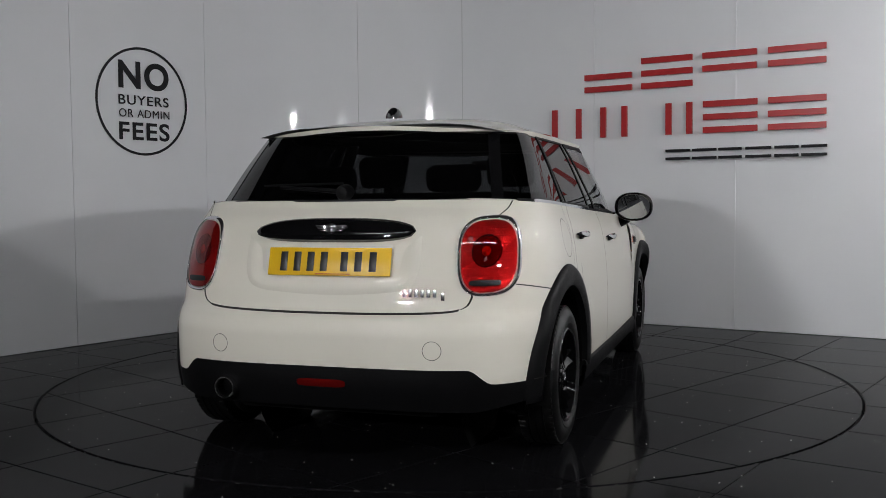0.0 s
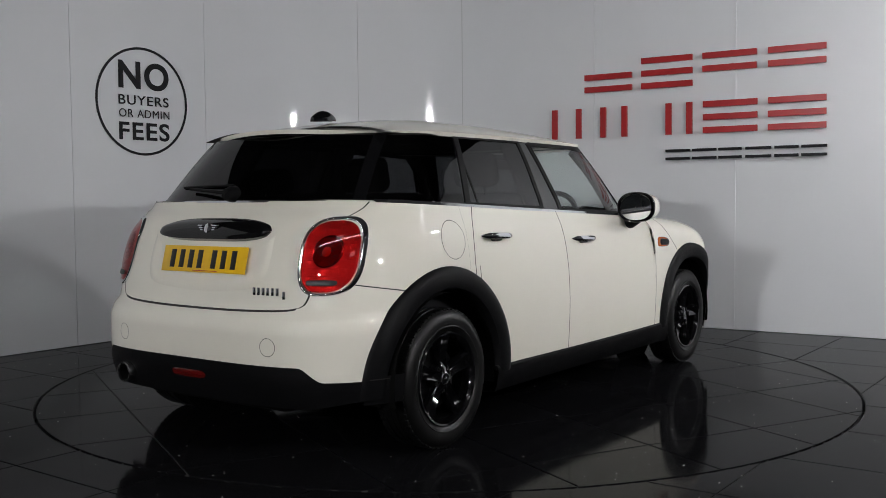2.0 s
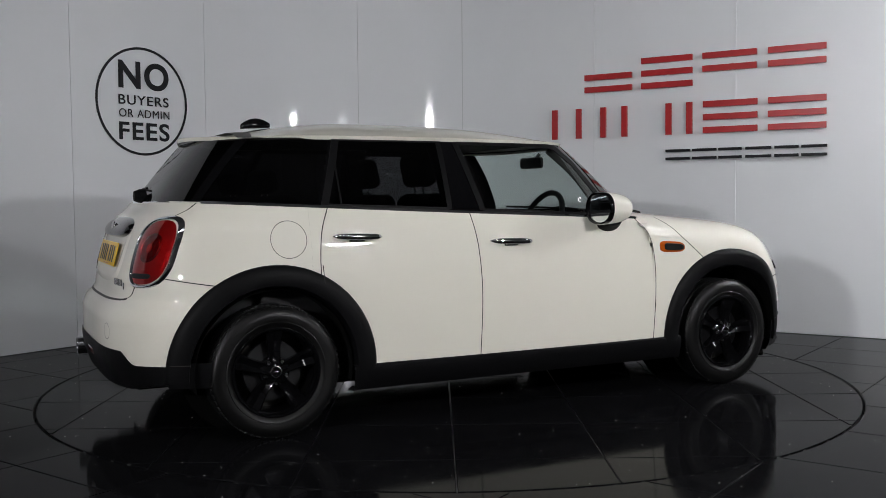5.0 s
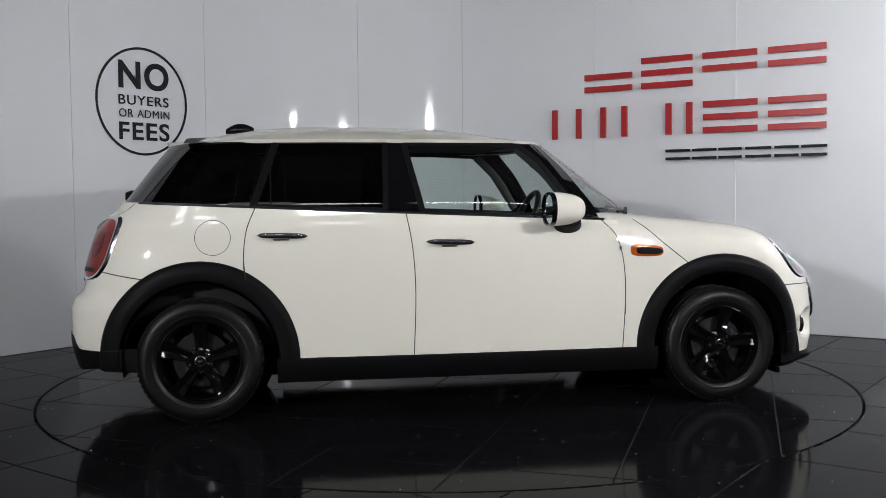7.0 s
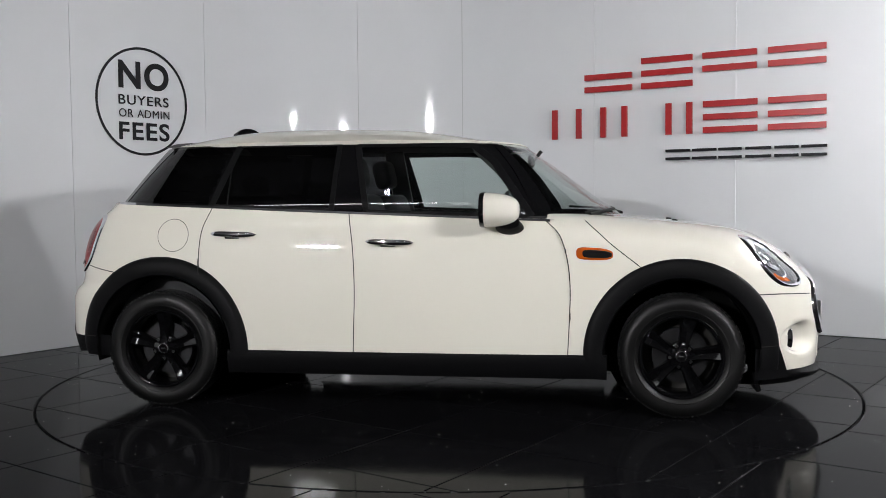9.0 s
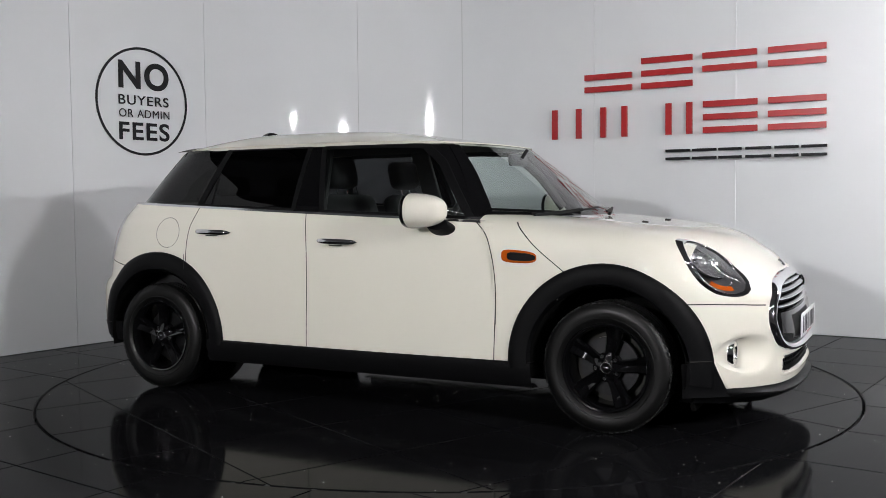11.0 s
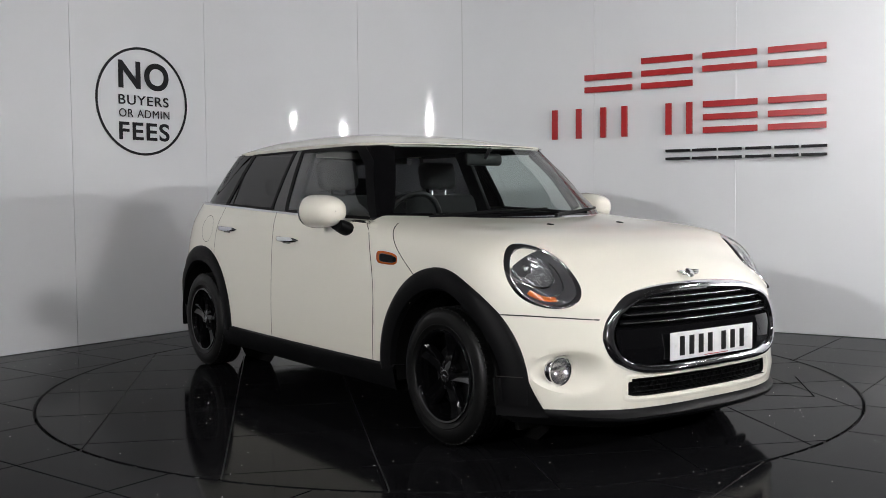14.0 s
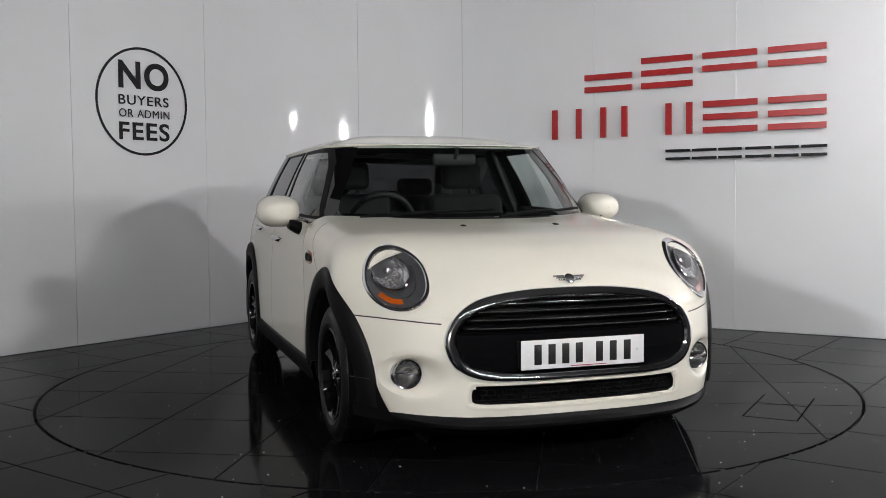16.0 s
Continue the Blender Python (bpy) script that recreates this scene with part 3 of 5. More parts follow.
def build_body():
    # flank from the rear corner to the front door's leading edge
    xs = [XR + (0.735 - XR) * i / 150 for i in range(151)]
    flank = []
    for x in xs:
        lo, hi = 0.285, belt(x)
        flank.append([(x, -stack_y(x, lo + (hi - lo) * k / 56), lo + (hi - lo) * k / 56) for k in range(57)])
    is_front = lambda c: line_x(B_LINE, c[2]) < c[0] < line_x(A_LINE, c[2]) and not in_arch(c)
    is_rear = lambda c: line_x(C_LINE, c[2]) < c[0] <= line_x(B_LINE, c[2]) and not in_arch(c)
    for s in (1, -1):
        pts = [[(x, y * s, z) for x, y, z in col] for col in flank]
        grid_mesh("front_door", pts, M_PAINT, car, is_front, "cream-white front door", both=False)
        grid_mesh("rear_door", pts, M_PAINT, car, is_rear, "cream-white rear door", both=False)
        grid_mesh("rear_quarter", pts, M_PAINT, car, lambda c: not in_arch(c) and c[0] <= line_x(C_LINE, c[2]), both=False)
        grid_mesh("wing_edge", pts, M_PAINT, car, lambda c: not in_arch(c) and c[0] >= line_x(A_LINE, c[2]) and c[2] < CREASE, both=False)
    rear = body_rows(taus(60), white_low_r, lambda x, y: belt(x), True, 60)
    grid_mesh("rear_shell", rear, M_PAINT, car, lambda c: not in_arch(c))
    # front bumper and lower wing
    front = body_rows(taus(70), lambda x, y: 0.215, lambda x, y: CREASE, False, 34)
    lowwing = []
    for i in range(31):
        x = 0.715 + (XF - 0.715) * i / 30
        lowwing.append([(x, -stack_y(x, 0.285 + (CREASE - 0.285) * k / 34), 0.285 + (CREASE - 0.285) * k / 34) for k in range(35)])
    grid_mesh("front_bumper", front, M_PAINT, car, lambda c: not in_arch(c) and not front_hole(c))
    for s in (1, -1):
        grid_mesh("lower_wing", [[(x, y * s, z) for x, y, z in col] for col in lowwing], M_PAINT, car, lambda c: not in_arch(c) and c[0] > line_x(A_LINE, c[2]), both=False)
    # bonnet and wing tops: one dome, split along the shut line
    dome = []
    NT, NU = 54, 90
    for i in range(NU + 1):
        u = math.sin(math.pi / 2 * i / NU)
        col = []
        for j in range(NT + 1):
            t = math.pi / 2 * j / NT
            c0 = 0.82 * math.cos(t) ** (2 / 8.0)
            x0 = max(0.625, GF + (glass_f(0.955) - GF) * max(0.0, 1 - (c0 / 0.80) ** GNF) ** (1 / GNF) + 0.012)
            x = x0 + (1.9515 - x0) * u
            n = hood_n(x)
            ct, st = math.cos(t) ** (2 / n), math.sin(t) ** (2 / n)
            col.append((x, -stack_y(x, CREASE) * ct, CREASE + (hood_top(x) - CREASE) * st))
        dome.append(col)
    def wing_side(c):
        return c[0] < line_x(WING_LINE, c[2]) if c[2] > 0.71 else c[0] < 1.065 + (0.71 - c[2]) * 0.2 + 0.0
    for s in (1, -1):
        grid_mesh("wing", [[(x, y * s, z) for x, y, z in col] for col in dome], M_PAINT, car, lambda c: not in_arch(c) and wing_side(c) and c[0] > line_x(A_LINE, c[2]) - 0.006, "cream-white front wing", both=False)
    grid_mesh("bonnet", dome, M_PAINT, car, lambda c: not in_arch(c) and not wing_side(c) and not front_hole(c), "cream-white clamshell bonnet")


GRILLE_HALF = smooth_line([(0.0, 0.352), (0.30, 0.353), (0.42, 0.366), (0.49, 0.402), (0.524, 0.47), (0.520, 0.53), (0.485, 0.59), (0.42, 0.637), (0.33, 0.665), (0.18, 0.683), (0.0, 0.688)], 6)
GRILLE = GRILLE_HALF + [(-y, z) for y, z in GRILLE_HALF[-2:0:-1]]
LOW_HALF = smooth_line([(0.0, 0.256), (0.31, 0.257), (0.42, 0.262), (0.440, 0.286), (0.432, 0.325), (0.398, 0.337), (0.20, 0.333), (0.0, 0.332)], 5)
LOW_GRILLE = LOW_HALF + [(-y, z) for y, z in LOW_HALF[-2:0:-1]]
FOG = (0.645, 0.368)
HEAD, HEAD_TILT = (0.656, 0.732, 0.1126, 0.1273), 0.50


def scaled(poly, k, cz):
    return [(y * (1 - (1 - k) * 0.35), cz + (z - cz) * k) for y, z in poly]


GRILLE_CUT = scaled(GRILLE, 0.90, 0.515)
LOW_CUT = LOW_GRILLE


def front_hole(c):
    if c[0] < 1.6:
        return False
    y, z = c[1], c[2]
    if inside(GRILLE_CUT, y, z) or inside(LOW_CUT, y, z):
        return True
    if z > CREASE:
        ct, st = math.cos(HEAD_TILT), math.sin(HEAD_TILT)
        a, b = abs(y) - HEAD[0], z - HEAD[1]
        return ((a * ct + b * st) / HEAD[2]) ** 2 + ((b * ct - a * st) / HEAD[3]) ** 2 < 0.85
    return ((abs(y) - 0.625) / 0.125) ** 2 + ((z - FOG[1]) / 0.088) ** 2 < 1 and z < CREASE


# glasshouse: plan outlines stacked from belt to roof edge
glass_w = keyed([(0.90, 0.785), (1.00, 0.765), (1.10, 0.725), (1.20, 0.680), (1.30, 0.628), (1.37, 0.585)])
glass_f = keyed([(0.90, 1.035), (0.96, 0.975), (1.04, 0.860), (1.19, 0.660), (1.33, 0.462), (1.37, 0.410)])
glass_r = keyed([(0.95, -1.80), (1.03, -1.740), (1.20, -1.615), (1.30, -1.535), (1.37, -1.475)])
GF, GR, GNF = 0.10, -1.10, 2.5
glass_n = keyed([(1.00, 3.2), (1.15, 2.9), (1.34, 2.45)])


def glass_y(x, z):
    w = glass_w(z)
    if x > GF:
        e = (x - GF) / (glass_f(z) - GF)
        return w * (1 - e ** GNF) ** (1 / GNF) if e < 1 else 0.0
    if x < GR:
        e = (GR - x) / (GR - glass_r(z))
        return w * (1 - e ** glass_n(z)) ** (1 / glass_n(z)) if e < 1 else 0.0
    return w


def roof_edge(x):
    return 1.338 - 0.012 * ((x + 0.6) / 1.0) ** 2


def glass_grid():
    pts = []
    cols = [("r", math.pi / 2 * (1 - i / 50)) for i in range(50)] + [("m", GR + (GF - GR) * i / 80) for i in range(81)] + [("f", math.pi / 2 * i / 60) for i in range(1, 61)]
    for kind, t in cols:
        col = []
        for k in range(37):
            z = 1.0
            for _ in range(3):
                if kind == "m":
                    x, y = t, glass_w(z)
                elif kind == "r":
                    x, y = GR + (glass_r(z) - GR) * math.sin(t) ** (2 / glass_n(z)), glass_w(z) * math.cos(t) ** (2 / glass_n(z))
                else:
                    x, y = GF + (glass_f(z) - GF) * math.sin(t) ** (2 / GNF), glass_w(z) * math.cos(t) ** (2 / GNF)
                lo = belt(x) + 0.012 * max(0, (x - 0.6)) / 0.4 - 0.004
                z = lo + (roof_edge(min(x, 0.45)) - (0.010 if x < -0.9 else 0.0) - lo) * k / 36
            col.append((x, -y, z))
        pts.append(col)
    return pts


def inside(poly, x, z):
    ok = False
    for (ax, az), (bx, bz) in zip(poly, poly[1:] + poly[:1]):
        if (az > z) != (bz > z) and x < (bx - ax) * (z - az) / (bz - az) + ax:
            ok = not ok
    return ok


FRONT_WIN = [(-0.262, 0.985), (-0.335, 1.312), (0.262, 1.300), (0.345, 1.235), (0.545, 0.955)]
REAR_WIN = [(-1.055, 1.018), (-0.952, 1.318), (-0.432, 1.320), (-0.445, 0.992)]


def is_screen(c):
    # windscreen between the slanting front pillars
    return c[0] > 0.36 and c[2] > 0.97 - 0.0 and abs(c[1]) < 0.705 - 0.52 * (c[2] - 0.94) and c[2] < 1.318


def is_back(c):
    return c[0] < -1.3 and abs(c[1]) < 0.60 - 0.28 * (c[2] - 1.03) and c[2] > 1.035


def is_quarter(c):
    return c[0] < line_x([(-1.10, 1.0), (-0.985, 1.34)], c[2]) and not is_back(c) and c[2] < 1.325 and c[2] > belt(c[0]) + 0.01 and abs(c[1]) > 0.60 - 0.28 * (c[2] - 1.03) + 0.02


def build_glasshouse():
    g = glass_grid()
    fw = lambda c: inside(FRONT_WIN, c[0], c[2]) and not is_screen(c)
    rw = lambda c: inside(REAR_WIN, c[0], c[2])
    for s in (1, -1):
        pts = [[(x, y * s, z) for x, y, z in col] for col in g]
        grid_mesh("front_door_window", pts, M_CLEAR, car, fw, "clear front door window", both=False)
        grid_mesh("rear_door_window", pts, M_TINT, car, rw, "dark tinted rear door window", both=False)
        grid_mesh("quarter_window", pts, M_TINT, car, is_quarter, "dark tinted rear quarter window", both=False)
    grid_mesh("windscreen", g, M_CLEAR, car, is_screen, "clear curved windscreen")
    grid_mesh("rear_window", g, M_TINT, car, is_back, "dark tinted rear window")
    grid_mesh("pillar_band", g, M_GLOSSBLACK, car, lambda c: not (fw(c) or rw(c) or is_quarter(c) or is_screen(c) or is_back(c)), "gloss black pillars round the glass")


def build_roof():
    rim = [(GF + (0.478 - GF) * math.cos(a) ** 0.8, 0.628 * math.sin(a) ** 0.8) for a in [math.pi / 2 * i / 40 for i in range(40)]]
    rim += [(GF + (-1.02 - GF) * i / 30, 0.628) for i in range(30)]
    rim += [(-1.02 - 0.520 * math.sin(a) ** 0.88, 0.628 * math.cos(a) ** 0.98) for a in [math.pi / 2 * i / 40 for i in range(40)]] + [(-1.540, 0.0)]
    rim += [(x, -y) for x, y in rim[-2:0:-1]]
    n, m = len(rim), 24
    verts, faces = [], []
    xc = -0.52
    for j in range(m + 1):
        rho = j / m
        for i in range(n):
            ox, oy = rim[i]  # outline follows the glass below, with an overhang at the rear
            px, py = xc + (ox - xc) * rho, oy * rho
            edge = roof_edge(px) + (0.0 if px > -1.3 else 0.020 * ((-1.3 - px) / 0.24) * max(0, 1 - (py / 0.5) ** 2))
            crown = keyed_crown(px)
            z = edge + (crown - edge) * (1 - rho ** 3.2)
            verts.append((px, py, z))
    k = (m + 1) * n
    for i in range(n):  # lip folded under
        x, y, z = verts[m * n + i]
        verts.append((x * 0.995 - 0.003, y * 0.985, z - 0.018))
    for j in range(m + 1):
        for i in range(n):
            q = (i + 1) % n
            faces.append((j * n + i, j * n + q, (j + 1) * n + q, (j + 1) * n + i))
    ob = add_mesh("roof", verts, [f[::-1] for f in faces], M_PAINT, car, True, "cream-white domed roof", OFF)
    bm = fresh()
    bm.from_mesh(ob.data)
    bmesh.ops.remove_doubles(bm, verts=bm.verts, dist=1e-5)
    bmesh.ops.recalc_face_normals(bm, faces=bm.faces)
    bm.to_mesh(ob.data)
    bm.free()
    ob.data.set_sharp_from_angle(angle=radians(50))
    # black underside of the rear overhang
    bm = fresh()
    rows = []
    for i in range(n):
        x, y, z = verts[m * n + i]
        if x < -1.10:
            rows.append([(x * 0.994, y * 0.98, z - 0.004), (x * 0.990, y * 0.972, z - 0.024), (x + 0.055, y * 0.93, z - 0.052), (x + 0.16, y * 0.86, z - 0.050)])
    sheet(bm, rows)
    piece("spoiler_underside", bm, M_GLOSSBLACK, None, "gloss black underside of the roof spoiler")


keyed_crown = keyed([(-1.535, 1.366), (-1.34, 1.398), (-1.16, 1.416), (-0.86, 1.428), (-0.56, 1.428), (-0.26, 1.420), (0.03, 1.401), (0.27, 1.372), (0.47, 1.335)])


def piece(name, bm, material, parent=None, label="", smooth=True):
    """A part of the car, built in car space."""
    p = parent if parent is not None else car
    return part(name, bm, material, p, label, smooth, OFF if p is car else (0, 0, 0))


def empty_part(name, parent, label="", loc=None):
    ob = new(name)
    ob.parent = parent
    ob.location = OFF if loc is None else loc
    if label:
        tagged(ob, label)
    return ob


def sheet(bm, rows, close=False):
    """Faces between rows of points."""
    vs = [[bm.verts.new(p) for p in r] for r in rows]
    for a, b in zip(vs, vs[1:]):
        m = len(a)
        for j in range(m if close else m - 1):
            q = (j + 1) % m
            bm.faces.new((a[j], a[q], b[q], b[j]))
    return vs


def oval(cy, cz, ry, rz, n, phi, tilt=0.0):
    c, s = math.cos(phi), math.sin(phi)
    a = ry * math.copysign(abs(c) ** (2 / n), c)
    b = rz * math.copysign(abs(s) ** (2 / n), s)
    ct, st = math.cos(tilt), math.sin(tilt)
    return cy + a * ct - b * st, cz + a * st + b * ct


def oval_patch(bm, surf, face, cy, cz, ry, rz, n=2.0, tilt=0.0, lift=0.0, dome=0.0, r0=0.0, r1=1.0, profile=None, steps=56, rings=8):
    """A lens or a ring laid on the front (face 1) or the rear (face -1) of the body."""
    rows = []
    for i in range(rings + 1):
        rho = r0 + (r1 - r0) * i / rings
        row = []
        for k in range(steps):
            y, z = oval(cy, cz, ry * rho, rz * rho, n, 2 * math.pi * k / steps, tilt)
            h = lift + dome * (1 - rho * rho) + (profile(i / rings) if profile else 0)
            if face > 0:
                y = math.copysign(min(abs(y), body_y(1.43, z)), y)
            row.append((surf(y, z) + face * h, y, z))
        rows.append(row)
    sheet(bm, rows, True)
    return bm


def bead(h):
    return lambda u: h * math.sin(math.pi * u) ** 0.6 - 0.004


# ---- black cladding ----
def build_cladding():
    for hub in (HUB_F, HUB_R):
        for side in (-1, 1):
            bm = fresh()
            rows = []
            a0, a1 = (-9, 184) if hub == HUB_F else (-4, 184)
            for i in range(73):
                a = radians(a0 + (a1 - a0) * i / 72)
                row = []
                for r, lift in ((0.350, -0.20), (0.357, -0.012), (0.366, 0.010), (0.385, 0.017), (0.42, 0.019), (0.445, 0.014), (0.455, 0.004), (0.457, -0.015)):
                    rr = r * (1.012 if hub == HUB_R else 0.995)
                    x, z = hub + rr * math.cos(a), HUB_Z + rr * math.sin(a)
                    base = body_y(hub + max(rr, 0.37) * math.cos(a), max(0.24, HUB_Z + max(rr, 0.37) * math.sin(a)))
                    row.append((x, side * (base + lift), z))
                rows.append(row)
            sheet(bm, rows)
            piece("wheel_arch", bm, M_CLAD, None, "black grained plastic wheel arch")
            bm = fresh()
            rows = []
            for i in range(37):
                a = radians(-12 + 204 * i / 36)
                rows.append([(hub + 0.352 * math.cos(a), side * y, HUB_Z + 0.352 * math.sin(a)) for y in (0.83, 0.45)])
            sheet(bm, rows)
            bmesh.ops.create_circle(bm, cap_ends=True, radius=0.352, segments=32, matrix=Matrix.Translation((hub, side * 0.46, HUB_Z)) @ pose(0, 0, 0, 90))
            piece("wheel_well", bm, M_WELL, None, "dark wheel well liner")
    for side in (-1, 1):
        bm = fresh()
        rows = []
        for i in range(41):
            x = -0.965 + 1.87 * i / 40
            e = min(1, min(x + 0.965, 0.905 - x) / 0.03 + 0.6)
            rows.append([(x, side * (0.846 + d * e), z) for d, z in ((-0.10, 0.292), (-0.004, 0.297), (0.006, 0.288), (0.008, 0.262), (-0.004, 0.235), (-0.010, 0.205), (-0.03, 0.178), (-0.16, 0.172))])
        sheet(bm, rows)
        bmesh.ops.holes_fill(bm, edges=bm.edges, sides=12)
        piece("sill", bm, M_CLAD, None, "black plastic side sill")
        # small air deflector ahead of the wheel
        bm = fresh()
        box(bm, 1.60, side * 0.66, 0.165, 0.025, 0.14, 0.10, 0.008, pose(0, 0, 0, 0, -14))
        piece("air_deflector", bm, M_WELL)
    # rear valance
    rows = body_rows(taus(50), lambda x, y: 0.238 + 0.04 * max(0, (abs(y) - 0.60)) / 0.2, white_low_r, True, 14)
    rows = [c for c in rows if c[0][0] < -1.655]
    bm = fresh()
    out = []
    for col in rows:
        out.append([(x - 0.004, y, z) for x, y, z in col])
    full = out + [[(x, -y, z) for x, y, z in col] for col in out[::-1][1:]]
    sheet(bm, full)
    sheet(bm, [[p[0], (p[0][0] + 0.22 if p[0][0] < -1.4 else p[0][0] + 0.05, p[0][1] * 0.86, 0.225)] for p in full])
    piece("rear_valance", bm, M_CLAD, None, "black plastic rear valance")
    # front lip
    rows = body_rows(taus(50), lambda x, y: 0.13, lambda x, y: 0.2155, False, 8)
    rows = [c for c in rows if c[0][0] > 1.60]
    prof = (0.0, -0.02, 0.01, 0.026, 0.034, 0.03, 0.016, 0.004, 0.0)
    out = []
    for col in rows:
        line = []
        for k, (x, y, z) in enumerate(col):
            d = Vector((x - XF, y * 1.4)).normalized()
            f = (prof[k] if k else -0.03) * max(0.0, min(1, (x - 1.62) / 0.22))
            line.append((x + d.x * f, y + d.y * f * 0.6, z + 0.03 * max(0, (abs(y) - 0.45)) / 0.35))
        out.append(line)
    full = out + [[(x, -y, z) for x, y, z in col] for col in out[::-1][1:]]
    bm = fresh()
    sheet(bm, full)
    sheet(bm, [[p[0], (p[0][0] - 0.25, p[0][1] * 0.9, 0.15)] for p in full])
    piece("front_lip", bm, M_CLAD, None, "black plastic front lip spoiler")
    # arch ends down to lip and valance
    for side in (-1, 1):
        for name, x0, x1, z0, z1 in (("bumper_end", 1.58, 1.700, 0.185, 0.335), ("bumper_end", -1.765, -1.60, 0.25, 0.36)):
            bm = fresh()
            rows = []
            for i in range(13):
                row = []
                for k in range(9):
                    z = z0 + (z1 - z0) * k / 8
                    x = x0 + (x1 - x0 + (0.36 * (0.335 - z) if x0 > 0 else 0)) * i / 12
                    row.append((x, side * (body_y(x, max(z, 0.2)) + 0.006), z))
                rows.append(row)
            sheet(bm, rows)
            piece(name, bm, M_CLAD)
    bm = fresh()
    box(bm, -0.03, 0, 0.235, 2.55, 1.36, 0.09, 0.02)
    box(bm, 0.0, 0, 0.245, 3.70, 0.86, 0.10, 0.02)
    piece("underbody", bm, M_WELL, None, "dark underbody floor")


    for side in (-1, 1):  # jamb behind the front door's leading edge
        bm = fresh()
        sheet(bm, [[(x, side * (stack_y(x, z) - 0.006), z) for z in [0.58 + (0.926 - 0.58) * k / 14 for k in range(15)]] for x in [0.585 + 0.125 * i / 8 for i in range(9)]])
        piece("door_jamb", bm, M_PAINT)


# ---- wheels ----
def wheel_mesh(wheel):
    bm = fresh()
    lathe(bm, [(0.196, 0.075), (0.196, -0.070), (0.204, -0.082), (0.222, -0.089), (0.226, -0.0905), (0.229, -0.0885), (0.250, -0.0925), (0.268, -0.089), (0.284, -0.081), (0.294, -0.070),
               (0.2985, -0.058), (0.300, -0.036), (0.2955, -0.034), (0.2955, -0.028), (0.300, -0.026), (0.300, -0.004), (0.2955, -0.003), (0.2955, 0.003), (0.300, 0.004),
               (0.300, 0.026), (0.2955, 0.028), (0.2955, 0.034), (0.300, 0.036), (0.296, 0.066), (0.255, 0.09), (0.196, 0.075)], 96, "Y")
    part("tyre", bm, M_RUBBER, wheel, "black rubber tyre", smooth=True)
    bm = fresh()
    for k in range(64):  # shoulder tread blocks
        a = 2 * math.pi * k / 64
        for y in (-0.058, 0.058):
            box(bm, 0, 0, 0, 0.0205, 0.030, 0.010, 0.002, Matrix.Translation((0.2942 * math.cos(a), y, 0.2942 * math.sin(a))) @ pose(0, 0, 0, 0, 90 - math.degrees(a)), 1)
    tagged(part("tread", bm, M_RUBBER, wheel), "rubber tread blocks on the tyre shoulder", kind="stuff")
    bm = fresh()
    lathe(bm, [(0.199, -0.078), (0.204, -0.084), (0.200, -0.088), (0.192, -0.086), (0.184, -0.070), (0.180, -0.045), (0.176, 0.06), (0.196, 0.078)], 72, "Y")
    part("rim", bm, M_RIM, wheel, "gloss black alloy rim", smooth=True)
    # five spokes, each with a groove between two ridges
    for k in range(5):
        bm = fresh()
        rows = []
        a = radians(90 + 72 * k)
        for i in range(13):
            r = 0.030 + (0.182 - 0.030) * i / 12
            half = 0.026 + 0.016 * (r / 0.182) ** 2
            y0 = -0.066 + 0.012 * math.sin(math.pi * i / 12) - 0.006 * (i / 12)
            row = []
            for u, d in ((-1.0, 0.03), (-0.98, 0.008), (-0.72, -0.003), (-0.40, 0.004), (0, 0.013), (0.40, 0.004), (0.72, -0.003), (0.98, 0.008), (1.0, 0.03)):
                t = u * half
                row.append((r * math.cos(a) - t * math.sin(a), y0 + d, r * math.sin(a) + t * math.cos(a)))
            rows.append(row)
        sheet(bm, rows)
        part("spoke", bm, M_RIM, wheel, "gloss black ridged spoke", smooth=True)
        bm = fresh()
        b = a + radians(36)
        lathe(bm, [(0.0, -0.064), (0.007, -0.064), (0.0085, -0.060), (0.0085, -0.045)], 10, "Y", (0.052 * math.cos(b), 0, 0.052 * math.sin(b)))
        part("wheel_bolt", bm, M_DARKMETAL, wheel, smooth=True)
    bm = fresh()
    lathe(bm, [(0.0, -0.070), (0.024, -0.070), (0.027, -0.067), (0.045, -0.064), (0.068, -0.050), (0.070, -0.02)], 36, "Y")
    part("hub", bm, M_RIM, wheel, smooth=True)
    bm = fresh()
    lathe(bm, [(0.0225, -0.0705), (0.024, -0.0725), (0.0265, -0.0715), (0.0275, -0.067)], 32, "Y")
    box(bm, 0, -0.0705, 0, 0.026, 0.003, 0.007, 0.001)
    part("hub_cap_ring", bm, M_SILVER, wheel, "silver ring of the hub cap", smooth=True)
    bm = fresh()
    lathe(bm, [(0.0, -0.012), (0.135, -0.012), (0.135, 0.012), (0.0, 0.012)], 40, "Y")
    part("brake_disc", bm, M_DARKMETAL, wheel, "dull iron brake disc")
    # plain dark disc closing the rim's inner end, in the shut-line colour
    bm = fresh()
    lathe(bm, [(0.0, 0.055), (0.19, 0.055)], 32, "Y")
    part("rim_back_disc", bm, M_SHUT, wheel)


